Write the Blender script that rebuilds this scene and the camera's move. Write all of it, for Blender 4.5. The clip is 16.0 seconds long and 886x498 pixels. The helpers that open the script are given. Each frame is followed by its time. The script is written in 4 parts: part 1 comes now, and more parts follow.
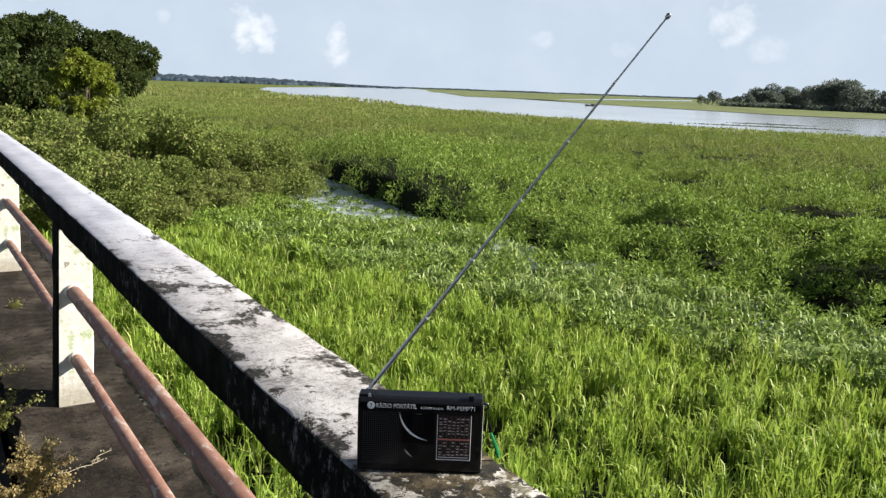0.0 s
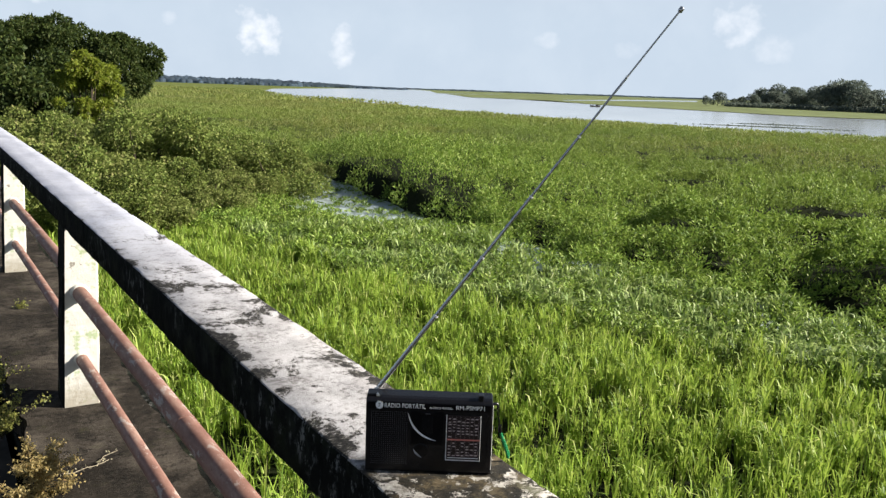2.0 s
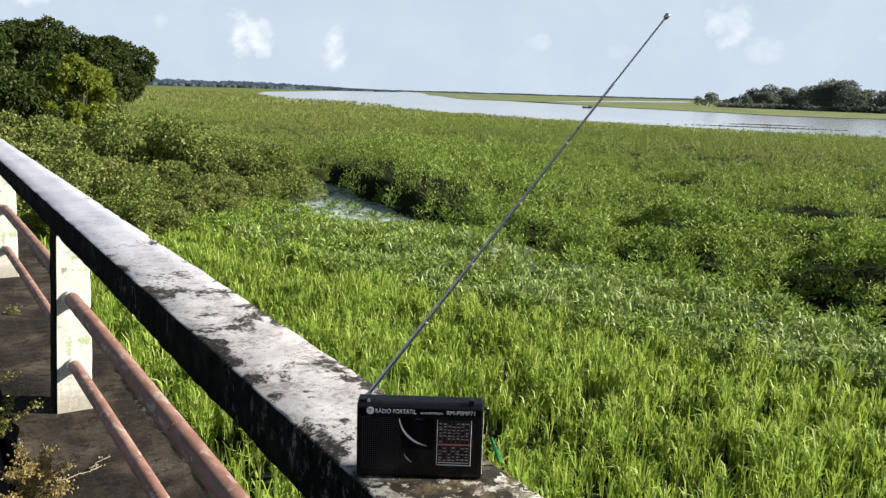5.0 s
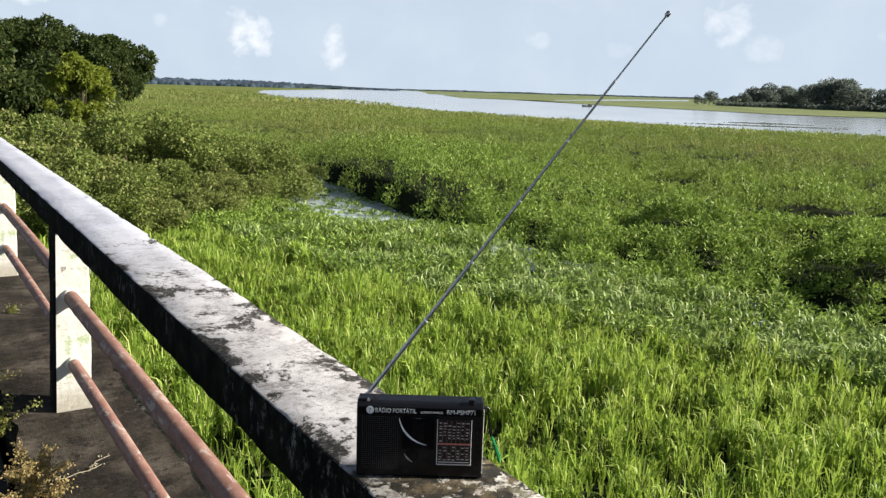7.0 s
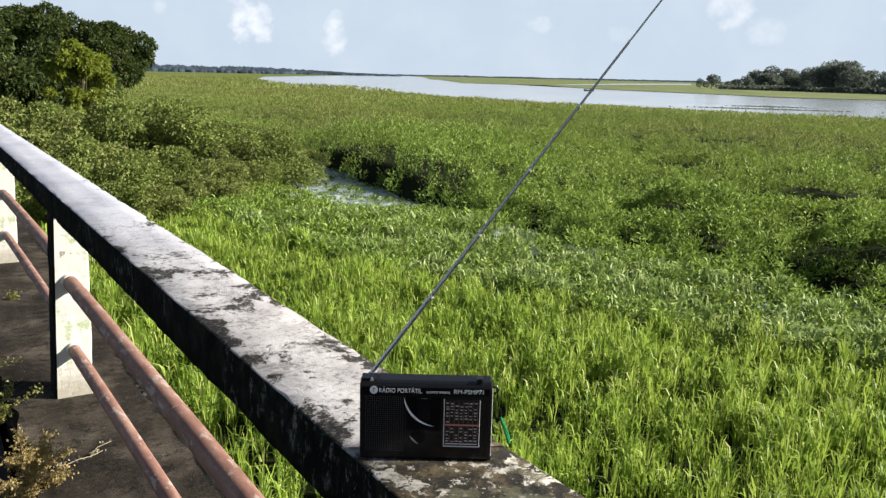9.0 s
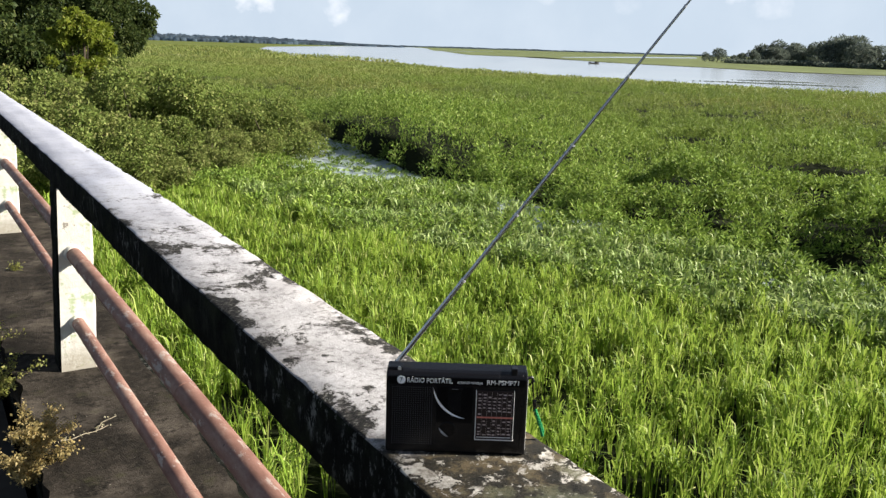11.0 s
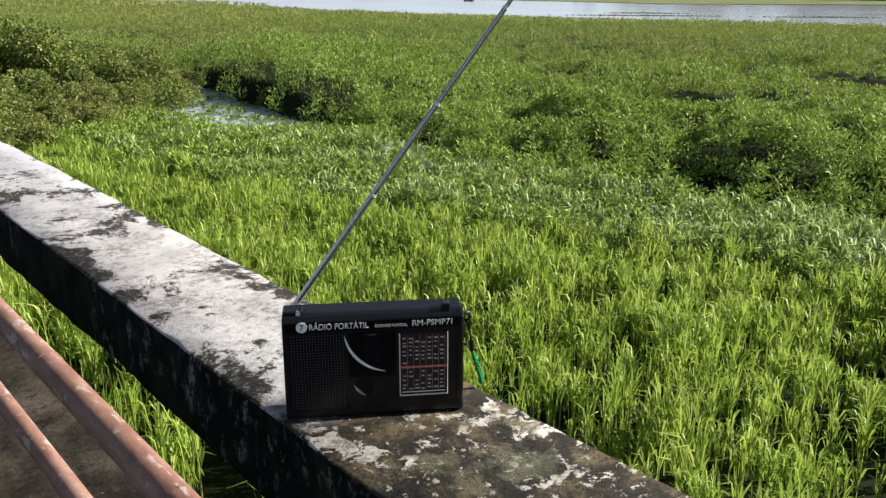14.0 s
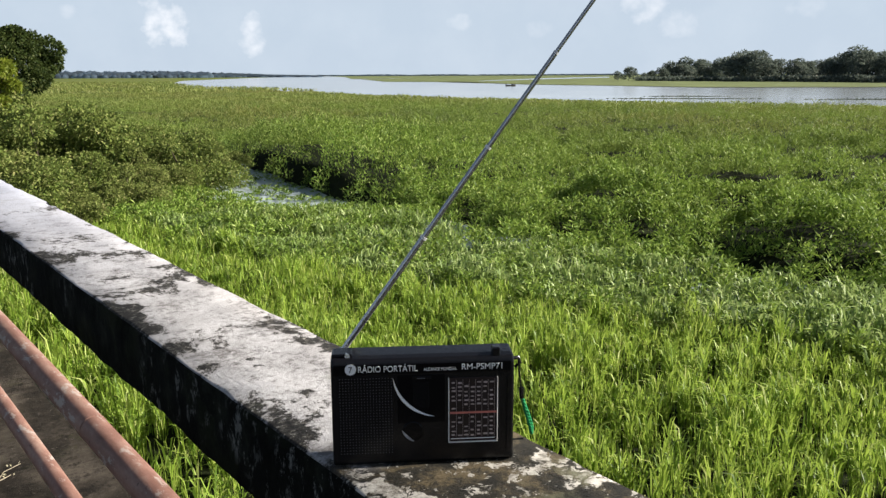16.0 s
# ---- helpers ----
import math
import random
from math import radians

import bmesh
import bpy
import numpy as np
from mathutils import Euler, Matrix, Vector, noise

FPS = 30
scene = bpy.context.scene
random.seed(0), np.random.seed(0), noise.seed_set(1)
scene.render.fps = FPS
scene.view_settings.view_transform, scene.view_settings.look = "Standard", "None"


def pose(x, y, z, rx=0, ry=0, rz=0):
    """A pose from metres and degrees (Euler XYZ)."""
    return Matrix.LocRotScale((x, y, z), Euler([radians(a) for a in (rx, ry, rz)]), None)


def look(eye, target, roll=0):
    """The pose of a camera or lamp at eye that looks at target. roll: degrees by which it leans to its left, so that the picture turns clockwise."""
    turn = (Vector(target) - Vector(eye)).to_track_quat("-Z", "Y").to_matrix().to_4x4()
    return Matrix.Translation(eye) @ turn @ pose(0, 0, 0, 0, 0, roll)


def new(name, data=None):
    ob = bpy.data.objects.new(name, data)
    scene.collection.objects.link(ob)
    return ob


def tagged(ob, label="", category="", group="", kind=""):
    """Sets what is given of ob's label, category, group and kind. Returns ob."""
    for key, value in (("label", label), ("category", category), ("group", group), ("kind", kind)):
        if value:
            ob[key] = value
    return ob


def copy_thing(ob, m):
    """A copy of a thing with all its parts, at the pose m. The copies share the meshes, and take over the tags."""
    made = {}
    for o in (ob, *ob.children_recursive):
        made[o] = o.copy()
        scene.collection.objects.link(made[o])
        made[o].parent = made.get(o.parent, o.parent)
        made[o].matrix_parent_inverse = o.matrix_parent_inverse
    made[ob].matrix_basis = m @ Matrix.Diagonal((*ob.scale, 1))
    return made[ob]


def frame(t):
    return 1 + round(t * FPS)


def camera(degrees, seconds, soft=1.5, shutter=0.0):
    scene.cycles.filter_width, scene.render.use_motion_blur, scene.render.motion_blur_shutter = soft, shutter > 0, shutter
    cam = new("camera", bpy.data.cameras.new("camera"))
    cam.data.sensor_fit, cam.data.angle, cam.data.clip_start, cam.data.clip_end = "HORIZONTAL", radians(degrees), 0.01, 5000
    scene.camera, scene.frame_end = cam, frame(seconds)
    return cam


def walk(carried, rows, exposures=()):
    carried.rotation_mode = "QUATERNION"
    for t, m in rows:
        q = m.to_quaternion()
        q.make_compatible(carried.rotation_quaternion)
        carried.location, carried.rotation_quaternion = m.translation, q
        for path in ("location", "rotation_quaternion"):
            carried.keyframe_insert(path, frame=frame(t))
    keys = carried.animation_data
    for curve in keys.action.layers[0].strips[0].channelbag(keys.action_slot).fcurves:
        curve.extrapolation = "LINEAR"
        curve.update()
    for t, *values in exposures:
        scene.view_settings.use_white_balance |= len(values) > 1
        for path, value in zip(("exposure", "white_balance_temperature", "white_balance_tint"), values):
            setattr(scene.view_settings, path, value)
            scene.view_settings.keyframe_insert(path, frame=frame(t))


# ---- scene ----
cam = camera(55.6, 16.0, soft=1.4)

PATH = [
    (0, (-0.516, -1.052, 1.683), (0.534, 0.609, 1.307), 2.1),
    (0.5, (-0.523, -1.048, 1.676), (0.519, 0.617, 1.298), 2.1),
    (1, (-0.521, -1.04, 1.676), (0.517, 0.628, 1.301), 2.1),
    (1.5, (-0.518, -1.036, 1.674), (0.522, 0.632, 1.302), 2.1),
    (2, (-0.513, -1.036, 1.675), (0.527, 0.631, 1.301), 2.0),
    (2.5, (-0.517, -1.044, 1.68), (0.528, 0.62, 1.307), 1.9),
    (3, (-0.514, -1.045, 1.681), (0.535, 0.616, 1.31), 2.0),
    (3.5, (-0.511, -1.043, 1.682), (0.541, 0.617, 1.311), 1.7),
    (4, (-0.511, -1.046, 1.683), (0.543, 0.613, 1.317), 1.7),
    (6.5, (-0.51, -1.039, 1.68), (0.541, 0.621, 1.306), 1.7),
    (7, (-0.509, -1.039, 1.681), (0.545, 0.62, 1.309), 1.7),
    (7.5, (-0.51, -1.041, 1.679), (0.544, 0.617, 1.307), 1.8),
    (8, (-0.507, -1.033, 1.671), (0.542, 0.626, 1.284), 1.6),
    (8.5, (-0.496, -1.013, 1.654), (0.555, 0.641, 1.255), 1.7),
    (9, (-0.485, -0.993, 1.652), (0.561, 0.662, 1.247), 1.3),
    (11.3, (-0.474, -0.877, 1.641), (0.5633, 0.7655, 1.162), 1.9),
    (11.5, (-0.466, -0.856, 1.634), (0.5849, 0.7741, 1.149), 2.0),
    (12, (-0.445, -0.804, 1.619), (0.6425, 0.7929, 1.104), 1.9),
    (12.5, (-0.436, -0.771, 1.611), (0.7079, 0.7764, 1.066), 1.6),
    (13, (-0.435, -0.754, 1.611), (0.7587, 0.7302, 0.999), 0.9),
    (13.5, (-0.431, -0.74, 1.611), (0.7991, 0.7195, 1.011), 0.2),
    (14, (-0.369, -0.702, 1.548), (0.8621, 0.7585, 0.956), 0.2),
    (14.5, (-0.375, -0.697, 1.533), (0.8232, 0.8305, 1.055), 0.4),
    (15, (-0.369, -0.68, 1.506), (0.8268, 0.866, 1.082), -0.1),
    (15.5, (-0.375, -0.691, 1.507), (0.8153, 0.8605, 1.09), -0.2),
    (16, (-0.381, -0.703, 1.511), (0.8033, 0.8565, 1.104), -0.2),
]
walk(cam, [(t, look(e, g, r)) for t, e, g, r in PATH], [(0.0, 1.28), (9.0, 1.28), (11.5, 1.33), (12.5, 1.36), (13.5, 1.38), (14.1, 1.28), (14.6, 1.19), (15.0, 1.17), (16.0, 1.19)])


# ---- world and sun ----
SUN_AZ, SUN_EL = 122.0, 27.0
w = bpy.data.worlds.new("sky")
scene.world = w
w.use_nodes = True
wn, wl = w.node_tree.nodes, w.node_tree.links


def wmath(op, a, b=None, clamp=False):
    n = wn.new("ShaderNodeMath")
    n.operation, n.use_clamp = op, clamp
    for i, v in enumerate((a, b)):
        if v is None:
            continue
        if isinstance(v, (int, float)):
            n.inputs[i].default_value = v
        else:
            wl.new(v, n.inputs[i])
    return n.outputs[0]


def wmix(fac, a, b):
    n = wn.new("ShaderNodeMix")
    n.data_type = "RGBA"
    for sock, v in ((n.inputs[0], fac), (n.inputs[6], a), (n.inputs[7], b)):
        if isinstance(v, (int, float)):
            sock.default_value = v
        elif isinstance(v, tuple):
            sock.default_value = (*v, 1)
        else:
            wl.new(v, sock)
    return n.outputs[2]


sky = wn.new("ShaderNodeTexSky")
sky.sky_type, sky.sun_disc = "NISHITA", False
sky.sun_elevation, sky.sun_rotation = radians(SUN_EL), radians(SUN_AZ)
sky.air_density, sky.dust_density, sky.ozone_density = 1.0, 0.6, 2.5
co = wn.new("ShaderNodeTexCoord").outputs["Generated"]
sep = wn.new("ShaderNodeSeparateXYZ")
wl.new(co, sep.inputs[0])
az = wmath("MULTIPLY", wmath("ARCTAN2", sep.outputs[0], sep.outputs[1]), 57.2958)
el = wmath("MULTIPLY", wmath("ARCSINE", sep.outputs[2]), 57.2958)
# pale tropical haze, strongest at the horizon and thinning upward
fade = wn.new("ShaderNodeMapRange")
fade.interpolation_type = "SMOOTHSTEP"
wl.new(sep.outputs[2], fade.inputs[0])
fade.inputs[1].default_value, fade.inputs[2].default_value, fade.inputs[3].default_value, fade.inputs[4].default_value = 0.06, 0.42, 0.96, 0.03
haze = fade.outputs[0]
SKY_HAZE = (5.2, 6.1, 7.2)
deep = wn.new("ShaderNodeVectorMath")
deep.operation = "SCALE"
deep.inputs["Scale"].default_value = 0.42
wl.new(sky.outputs[0], deep.inputs[0])
colour = wmix(haze, deep.outputs[0], SKY_HAZE)
# small cumulus clouds and thin veils
cv = wn.new("ShaderNodeCombineXYZ")
wl.new(az, cv.inputs[0])
wl.new(el, cv.inputs[1])


def wnoise(scale, detail, rough):
    n = wn.new("ShaderNodeTexNoise")
    n.inputs["Scale"].default_value, n.inputs["Detail"].default_value, n.inputs["Roughness"].default_value = scale, detail, rough
    wl.new(cv.outputs[0], n.inputs["Vector"])
    return n.outputs[0]


puff, veil = wnoise(0.95, 5, 0.52), wnoise(0.22, 4, 0.55)
total = None
CLOUDS = [(19.6, 3.0, 1.5, 1.6, 1.0), (18.7, 4.1, 0.7, 0.8, 0.7), (24.8, 2.5, 0.9, 1.5, 0.75), (50.3, 4.6, 1.7, 1.5, 0.6),
          (52.2, 3.2, 1.6, 1.0, 0.35), (38.5, 3.3, 0.9, 0.6, 0.35), (6.5, 5.0, 1.2, 1.0, 0.9), (43.5, 3.0, 1.0, 0.6, 0.2),
          (14.0, 3.8, 0.7, 0.5, 0.3), (60.0, 3.9, 1.3, 0.7, 0.25), (-22.0, 6.0, 5.0, 3.0, 0.8), (95.0, 7.0, 6.0, 3.0, 0.8), (170.0, 8.0, 7.0, 4.0, 0.8), (-120.0, 7.0, 7.0, 3.5, 0.8)]
for ca, ce, ra, re, strength in CLOUDS:
    da = wmath("DIVIDE", wmath("SUBTRACT", az, ca), ra)
    de = wmath("DIVIDE", wmath("SUBTRACT", el, ce), re)
    r2 = wmath("ADD", wmath("MULTIPLY", da, da), wmath("MULTIPLY", de, de))
    m = wmath("SUBTRACT", wmath("ADD", wmath("SUBTRACT", 0.85, wmath("MULTIPLY", r2, 0.62)), wmath("MULTIPLY", puff, 2.3)), 1.45, False)
    m = wmath("MULTIPLY", wmath("MULTIPLY", m, 0.75, True), strength)
    total = m if total is None else wmath("MAXIMUM", total, m)
colour = wmix(wmath("MULTIPLY", wmath("SUBTRACT", veil, 0.42, True), 0.8, True), colour, (6.7, 7.4, 8.2))
colour = wmix(total, colour, (10.2, 10.2, 10.5))
back = wn["Background"]
wl.new(colour, back.inputs[0])
back.inputs[1].default_value = 0.05

sun = new("sun", bpy.data.lights.new("sun", "SUN"))
sun.data.energy, sun.data.angle, sun.data.color = 5.0, radians(0.6), (1.0, 0.925, 0.80)
sdir = Vector((math.sin(radians(SUN_AZ)) * math.cos(radians(SUN_EL)), math.cos(radians(SUN_AZ)) * math.cos(radians(SUN_EL)), math.sin(radians(SUN_EL))))
sun.matrix_world = look(sdir * 50, (0, 0, 0))

# ---- materials ----


class Nodes:
    """A node material with short calls for the usual nodes."""

    def __init__(self, name):
        self.mat = bpy.data.materials.new(name)
        self.mat.use_nodes = True
        self.n, self.l = self.mat.node_tree.nodes, self.mat.node_tree.links
        self.bsdf = self.n["Principled BSDF"]
        self.out = self.n["Material Output"]
        self.co = self.n.new("ShaderNodeTexCoord").outputs["Object"]

    def put(self, sock, v):
        if isinstance(v, (int, float)):
            sock.default_value = v
        elif isinstance(v, tuple):
            sock.default_value = (*v, 1) if len(v) == 3 and sock.type == "RGBA" else v
        else:
            self.l.new(v, sock)

    def stretch(self, scale, vector=None):
        n = self.n.new("ShaderNodeMapping")
        n.inputs["Scale"].default_value = scale
        self.l.new(vector or self.co, n.inputs[0])
        return n.outputs[0]

    def noise(self, scale, detail=4, rough=0.6, vector=None, distort=0.0):
        n = self.n.new("ShaderNodeTexNoise")
        self.l.new(vector or self.co, n.inputs["Vector"])
        n.inputs["Scale"].default_value, n.inputs["Detail"].default_value = scale, detail
        n.inputs["Roughness"].default_value, n.inputs["Distortion"].default_value = rough, distort
        return n.outputs[0]

    def ramp(self, fac, stops):
        n = self.n.new("ShaderNodeValToRGB")
        self.l.new(fac, n.inputs[0])
        e = n.color_ramp.elements
        while len(e) < len(stops):
            e.new(0.5)
        for k, (p, c) in zip(e, stops):
            k.position, k.color = p, ((c, c, c, 1) if isinstance(c, (int, float)) else (*c, 1))
        return n.outputs[0]

    def mix(self, fac, a, b, blend="MIX"):
        n = self.n.new("ShaderNodeMix")
        n.data_type, n.blend_type = "RGBA", blend
        self.put(n.inputs[0], fac)
        self.put(n.inputs[6], a)
        self.put(n.inputs[7], b)
        return n.outputs[2]

    def math(self, op, a, b=0.0, clamp=False):
        n = self.n.new("ShaderNodeMath")
        n.operation, n.use_clamp = op, clamp
        self.put(n.inputs[0], a)
        self.put(n.inputs[1], b)
        return n.outputs[0]

    def xyz(self):
        n = self.n.new("ShaderNodeSeparateXYZ")
        self.l.new(self.co, n.inputs[0])
        return n.outputs

    def island(self):
        return self.n.new("ShaderNodeNewGeometry").outputs["Random Per Island"]

    def bump(self, height, strength=0.4, distance=0.01):
        n = self.n.new("ShaderNodeBump")
        n.inputs["Strength"].default_value, n.inputs["Distance"].default_value = strength, distance
        self.l.new(height, n.inputs["Height"])
        self.l.new(n.outputs[0], self.bsdf.inputs["Normal"])

    def done(self, colour, rough=0.6, metal=0.0, spec=0.5):
        self.put(self.bsdf.inputs["Base Color"], colour)
        self.put(self.bsdf.inputs["Roughness"], rough)
        self.put(self.bsdf.inputs["Metallic"], metal)
        self.put(self.bsdf.inputs["Specular IOR Level"], spec)
        return self.mat


def plain(name, colour, rough=0.5, metal=0.0, spec=0.5, vary=0.25, scale=60.0):
    k = Nodes(name)
    f = k.noise(scale, 5, 0.65)
    c = k.ramp(f, [(0.3, tuple(v * (1 - vary) for v in colour)), (0.7, tuple(min(1, v * (1 + vary)) for v in colour))])
    k.bump(f, 0.12, 0.002)
    return k.done(c, rough, metal, spec)


def foliage(name, dark, mid, light, dry, through_light=0.35, gloss=0.45, patch=0.25, spec=0.4, second=None):
    """Leaves: each one its own tint, in patches of two sizes; part of the light goes through the blade."""
    k = Nodes(name)
    r = k.island()
    c = k.ramp(r, [(0.0, dark), (0.4, mid), (0.8, light), (0.97, dry)])
    if second:
        # another growth takes over with the distance from the channel, in uneven patches
        x, y, z = k.xyz()
        d = k.math("POWER", k.math("ADD", k.math("MULTIPLY", x, x), k.math("MULTIPLY", y, y)), 0.5)
        n = k.n.new("ShaderNodeMapRange")
        k.put(n.inputs[0], k.math("ADD", d, k.math("MULTIPLY", k.math("SUBTRACT", k.noise(0.07, 4, 0.6), 0.5), 70.0)))
        n.inputs[1].default_value, n.inputs[2].default_value = second[0]
        c = k.mix(n.outputs[0], c, k.ramp(r, list(zip((0.0, 0.4, 0.8, 0.97), second[1:]))))
        # drying stands of sedge in broad patches
        sedge = k.math("MULTIPLY", k.ramp(k.noise(0.045, 5, 0.65), [(0.45, 0.0), (0.55, 0.85)]), n.outputs[0])
        c = k.mix(sedge, c, k.ramp(r, [(0.0, (0.15, 0.125, 0.048)), (0.5, (0.20, 0.168, 0.066)), (0.95, (0.25, 0.215, 0.09))]))
        lush = k.math("MULTIPLY", k.ramp(k.noise(0.09, 5, 0.65), [(0.48, 0.0), (0.58, 0.8)]), n.outputs[0])
        c = k.mix(lush, c, k.ramp(r, [(0.0, (0.03, 0.06, 0.018)), (0.6, (0.062, 0.112, 0.031)), (0.95, (0.11, 0.17, 0.055))]))
    big = k.noise(patch, 3, 0.6)
    c = k.mix(k.ramp(big, [(0.35, 0.0), (0.7, 0.55)]), c, k.mix(0.6, c, tuple(1.35 * v for v in mid)))
    k.done(c, gloss, 0.0, spec)
    tr = k.n.new("ShaderNodeBsdfTranslucent")
    k.put(tr.inputs[0], k.mix(0.5, c, tuple(min(1, 1.8 * v) for v in light)))
    mx = k.n.new("ShaderNodeMixShader")
    mx.inputs[0].default_value = through_light
    k.l.new(k.bsdf.outputs[0], mx.inputs[1])
    k.l.new(tr.outputs[0], mx.inputs[2])
    k.l.new(mx.outputs[0], k.out.inputs[0])
    return k.mat


def cap_top_material():
    """Old limewash on the coping: sky's blue reflection painted in far along, flaking to black lichen towards the near
    end and the rims.
    """
    k = Nodes("weathered_limewash")
    x, y, z = k.xyz()

    def along(y0, y1, v0, v1):
        n = k.n.new("ShaderNodeMapRange")
        k.put(n.inputs[0], y)
        n.inputs[1].default_value, n.inputs[2].default_value, n.inputs[3].default_value, n.inputs[4].default_value = y0, y1, v0, v1
        return n.outputs[0]

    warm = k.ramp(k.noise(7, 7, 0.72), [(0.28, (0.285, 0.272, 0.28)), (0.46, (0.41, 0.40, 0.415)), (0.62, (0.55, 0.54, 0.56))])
    # The far wash holds the reflected sky's blue in its own colour.
    sky_tinted = k.ramp(k.noise(3.2, 6, 0.6, k.stretch((1.6, 0.7, 1))), [(0.3, (0.32, 0.338, 0.42)), (0.5, (0.41, 0.43, 0.515)), (0.66, (0.48, 0.50, 0.58))])
    near_wash = along(0.7, 2.4, 1.0, 0.0)
    white = k.mix(near_wash, sky_tinted, warm)
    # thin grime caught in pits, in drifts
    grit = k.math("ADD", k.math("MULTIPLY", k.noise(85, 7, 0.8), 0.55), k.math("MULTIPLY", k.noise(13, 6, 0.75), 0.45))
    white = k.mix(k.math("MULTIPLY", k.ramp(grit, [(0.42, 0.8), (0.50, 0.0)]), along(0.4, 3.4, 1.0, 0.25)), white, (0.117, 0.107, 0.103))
    black = k.ramp(k.noise(110, 7, 0.8), [(0.40, (0.0069, 0.0069, 0.0069)), (0.53, (0.0248, 0.0228, 0.0207)), (0.585, (0.0897, 0.0828, 0.0724)), (0.64, (0.345, 0.331, 0.304))])
    moss = k.ramp(k.noise(30, 4, 0.7), [(0.4, (0.069, 0.0794, 0.0483)), (0.7, (0.145, 0.152, 0.103))])
    tan = k.ramp(k.noise(34, 5, 0.75), [(0.38, (0.0621, 0.0483, 0.0276)), (0.55, (0.152, 0.114, 0.069)), (0.7, (0.248, 0.2, 0.131))])
    patches = k.math("ADD", k.math("MULTIPLY", k.noise(5.2, 8, 0.74, k.stretch((1.5, 1.0, 1)), 0.35), 0.7), k.math("MULTIPLY", k.noise(24, 8, 0.8), 0.3))
    edge = k.math("ABSOLUTE", k.math("SUBTRACT", x, 0.109))
    rim = k.math("MULTIPLY", k.ramp(edge, [(0.055, 0.0), (0.105, 1.0)]), k.math("MULTIPLY", along(1.6, 3.2, 0.085, 0.03), k.ramp(k.noise(2.6, 3, 0.6), [(0.42, 0.0), (0.58, 1.0)])))
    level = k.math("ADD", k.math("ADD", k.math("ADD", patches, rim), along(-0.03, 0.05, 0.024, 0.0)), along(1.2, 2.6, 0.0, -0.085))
    fac = k.ramp(level, [(0.535, 0.0), (0.552, 1.0)])
    c = k.mix(k.ramp(level, [(0.515, 0.0), (0.54, 0.45)]), white, (0.179, 0.169, 0.162))
    c = k.mix(fac, c, black)
    near = along(-0.04, 0.06, 1.0, 0.0)
    c = k.mix(k.math("MULTIPLY", k.ramp(k.noise(8, 7, 0.78), [(0.56, 0.0), (0.61, 0.8)]), near), c, tan)
    # thick flakes of old wash left on the dark near end
    flakes = k.ramp(k.math("ADD", k.math("MULTIPLY", k.noise(11, 4, 0.6), 0.5), k.math("MULTIPLY", k.noise(46, 6, 0.75, None, 0.4), 0.5)), [(0.548, 0.0), (0.56, 1.0)])
    chips = k.ramp(k.noise(60, 5, 0.7), [(0.60, 0.0), (0.63, 0.8)])
    bed = k.ramp(k.noise(26, 7, 0.78), [(0.38, (0.006, 0.006, 0.005)), (0.50, (0.022, 0.019, 0.013)), (0.60, (0.10, 0.078, 0.045))])
    flaky = k.mix(k.math("MAXIMUM", flakes, chips), bed, k.ramp(k.noise(70, 6, 0.75), [(0.36, (0.16, 0.145, 0.125)), (0.5, (0.42, 0.40, 0.37)), (0.62, (0.56, 0.54, 0.51))]))
    c = k.mix(along(-0.045, 0.0, 1.0, 0.0), c, flaky)
    c = k.mix(k.math("MULTIPLY", k.ramp(k.noise(6.5, 5, 0.7), [(0.56, 0.0), (0.62, 0.6)]), along(0.1, 0.5, 1.0, 0.0)), c, moss)
    k.bump(k.math("ADD", k.math("MULTIPLY", fac, -0.8), k.noise(130, 6, 0.75)), 0.65, 0.004)
    return k.done(c, 0.82, 0.0, 0.3)


def cap_side_material():
    """Black mould on the coping's side, with remains of pale wash in flecks and thin moss."""
    k = Nodes("black_mould_and_shade")
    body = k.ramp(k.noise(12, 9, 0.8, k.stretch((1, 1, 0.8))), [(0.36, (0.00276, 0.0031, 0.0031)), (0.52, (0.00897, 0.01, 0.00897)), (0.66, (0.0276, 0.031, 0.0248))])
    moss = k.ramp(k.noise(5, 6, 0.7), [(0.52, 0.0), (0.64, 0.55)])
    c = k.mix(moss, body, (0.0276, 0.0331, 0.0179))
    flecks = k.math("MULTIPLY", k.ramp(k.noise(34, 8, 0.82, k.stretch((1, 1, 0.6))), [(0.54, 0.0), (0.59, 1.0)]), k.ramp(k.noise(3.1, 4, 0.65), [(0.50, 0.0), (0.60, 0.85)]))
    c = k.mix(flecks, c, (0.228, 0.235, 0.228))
    k.bump(k.noise(60, 8, 0.8), 0.9, 0.008)
    return k.done(c, 1.0, 0.0, 0.06)


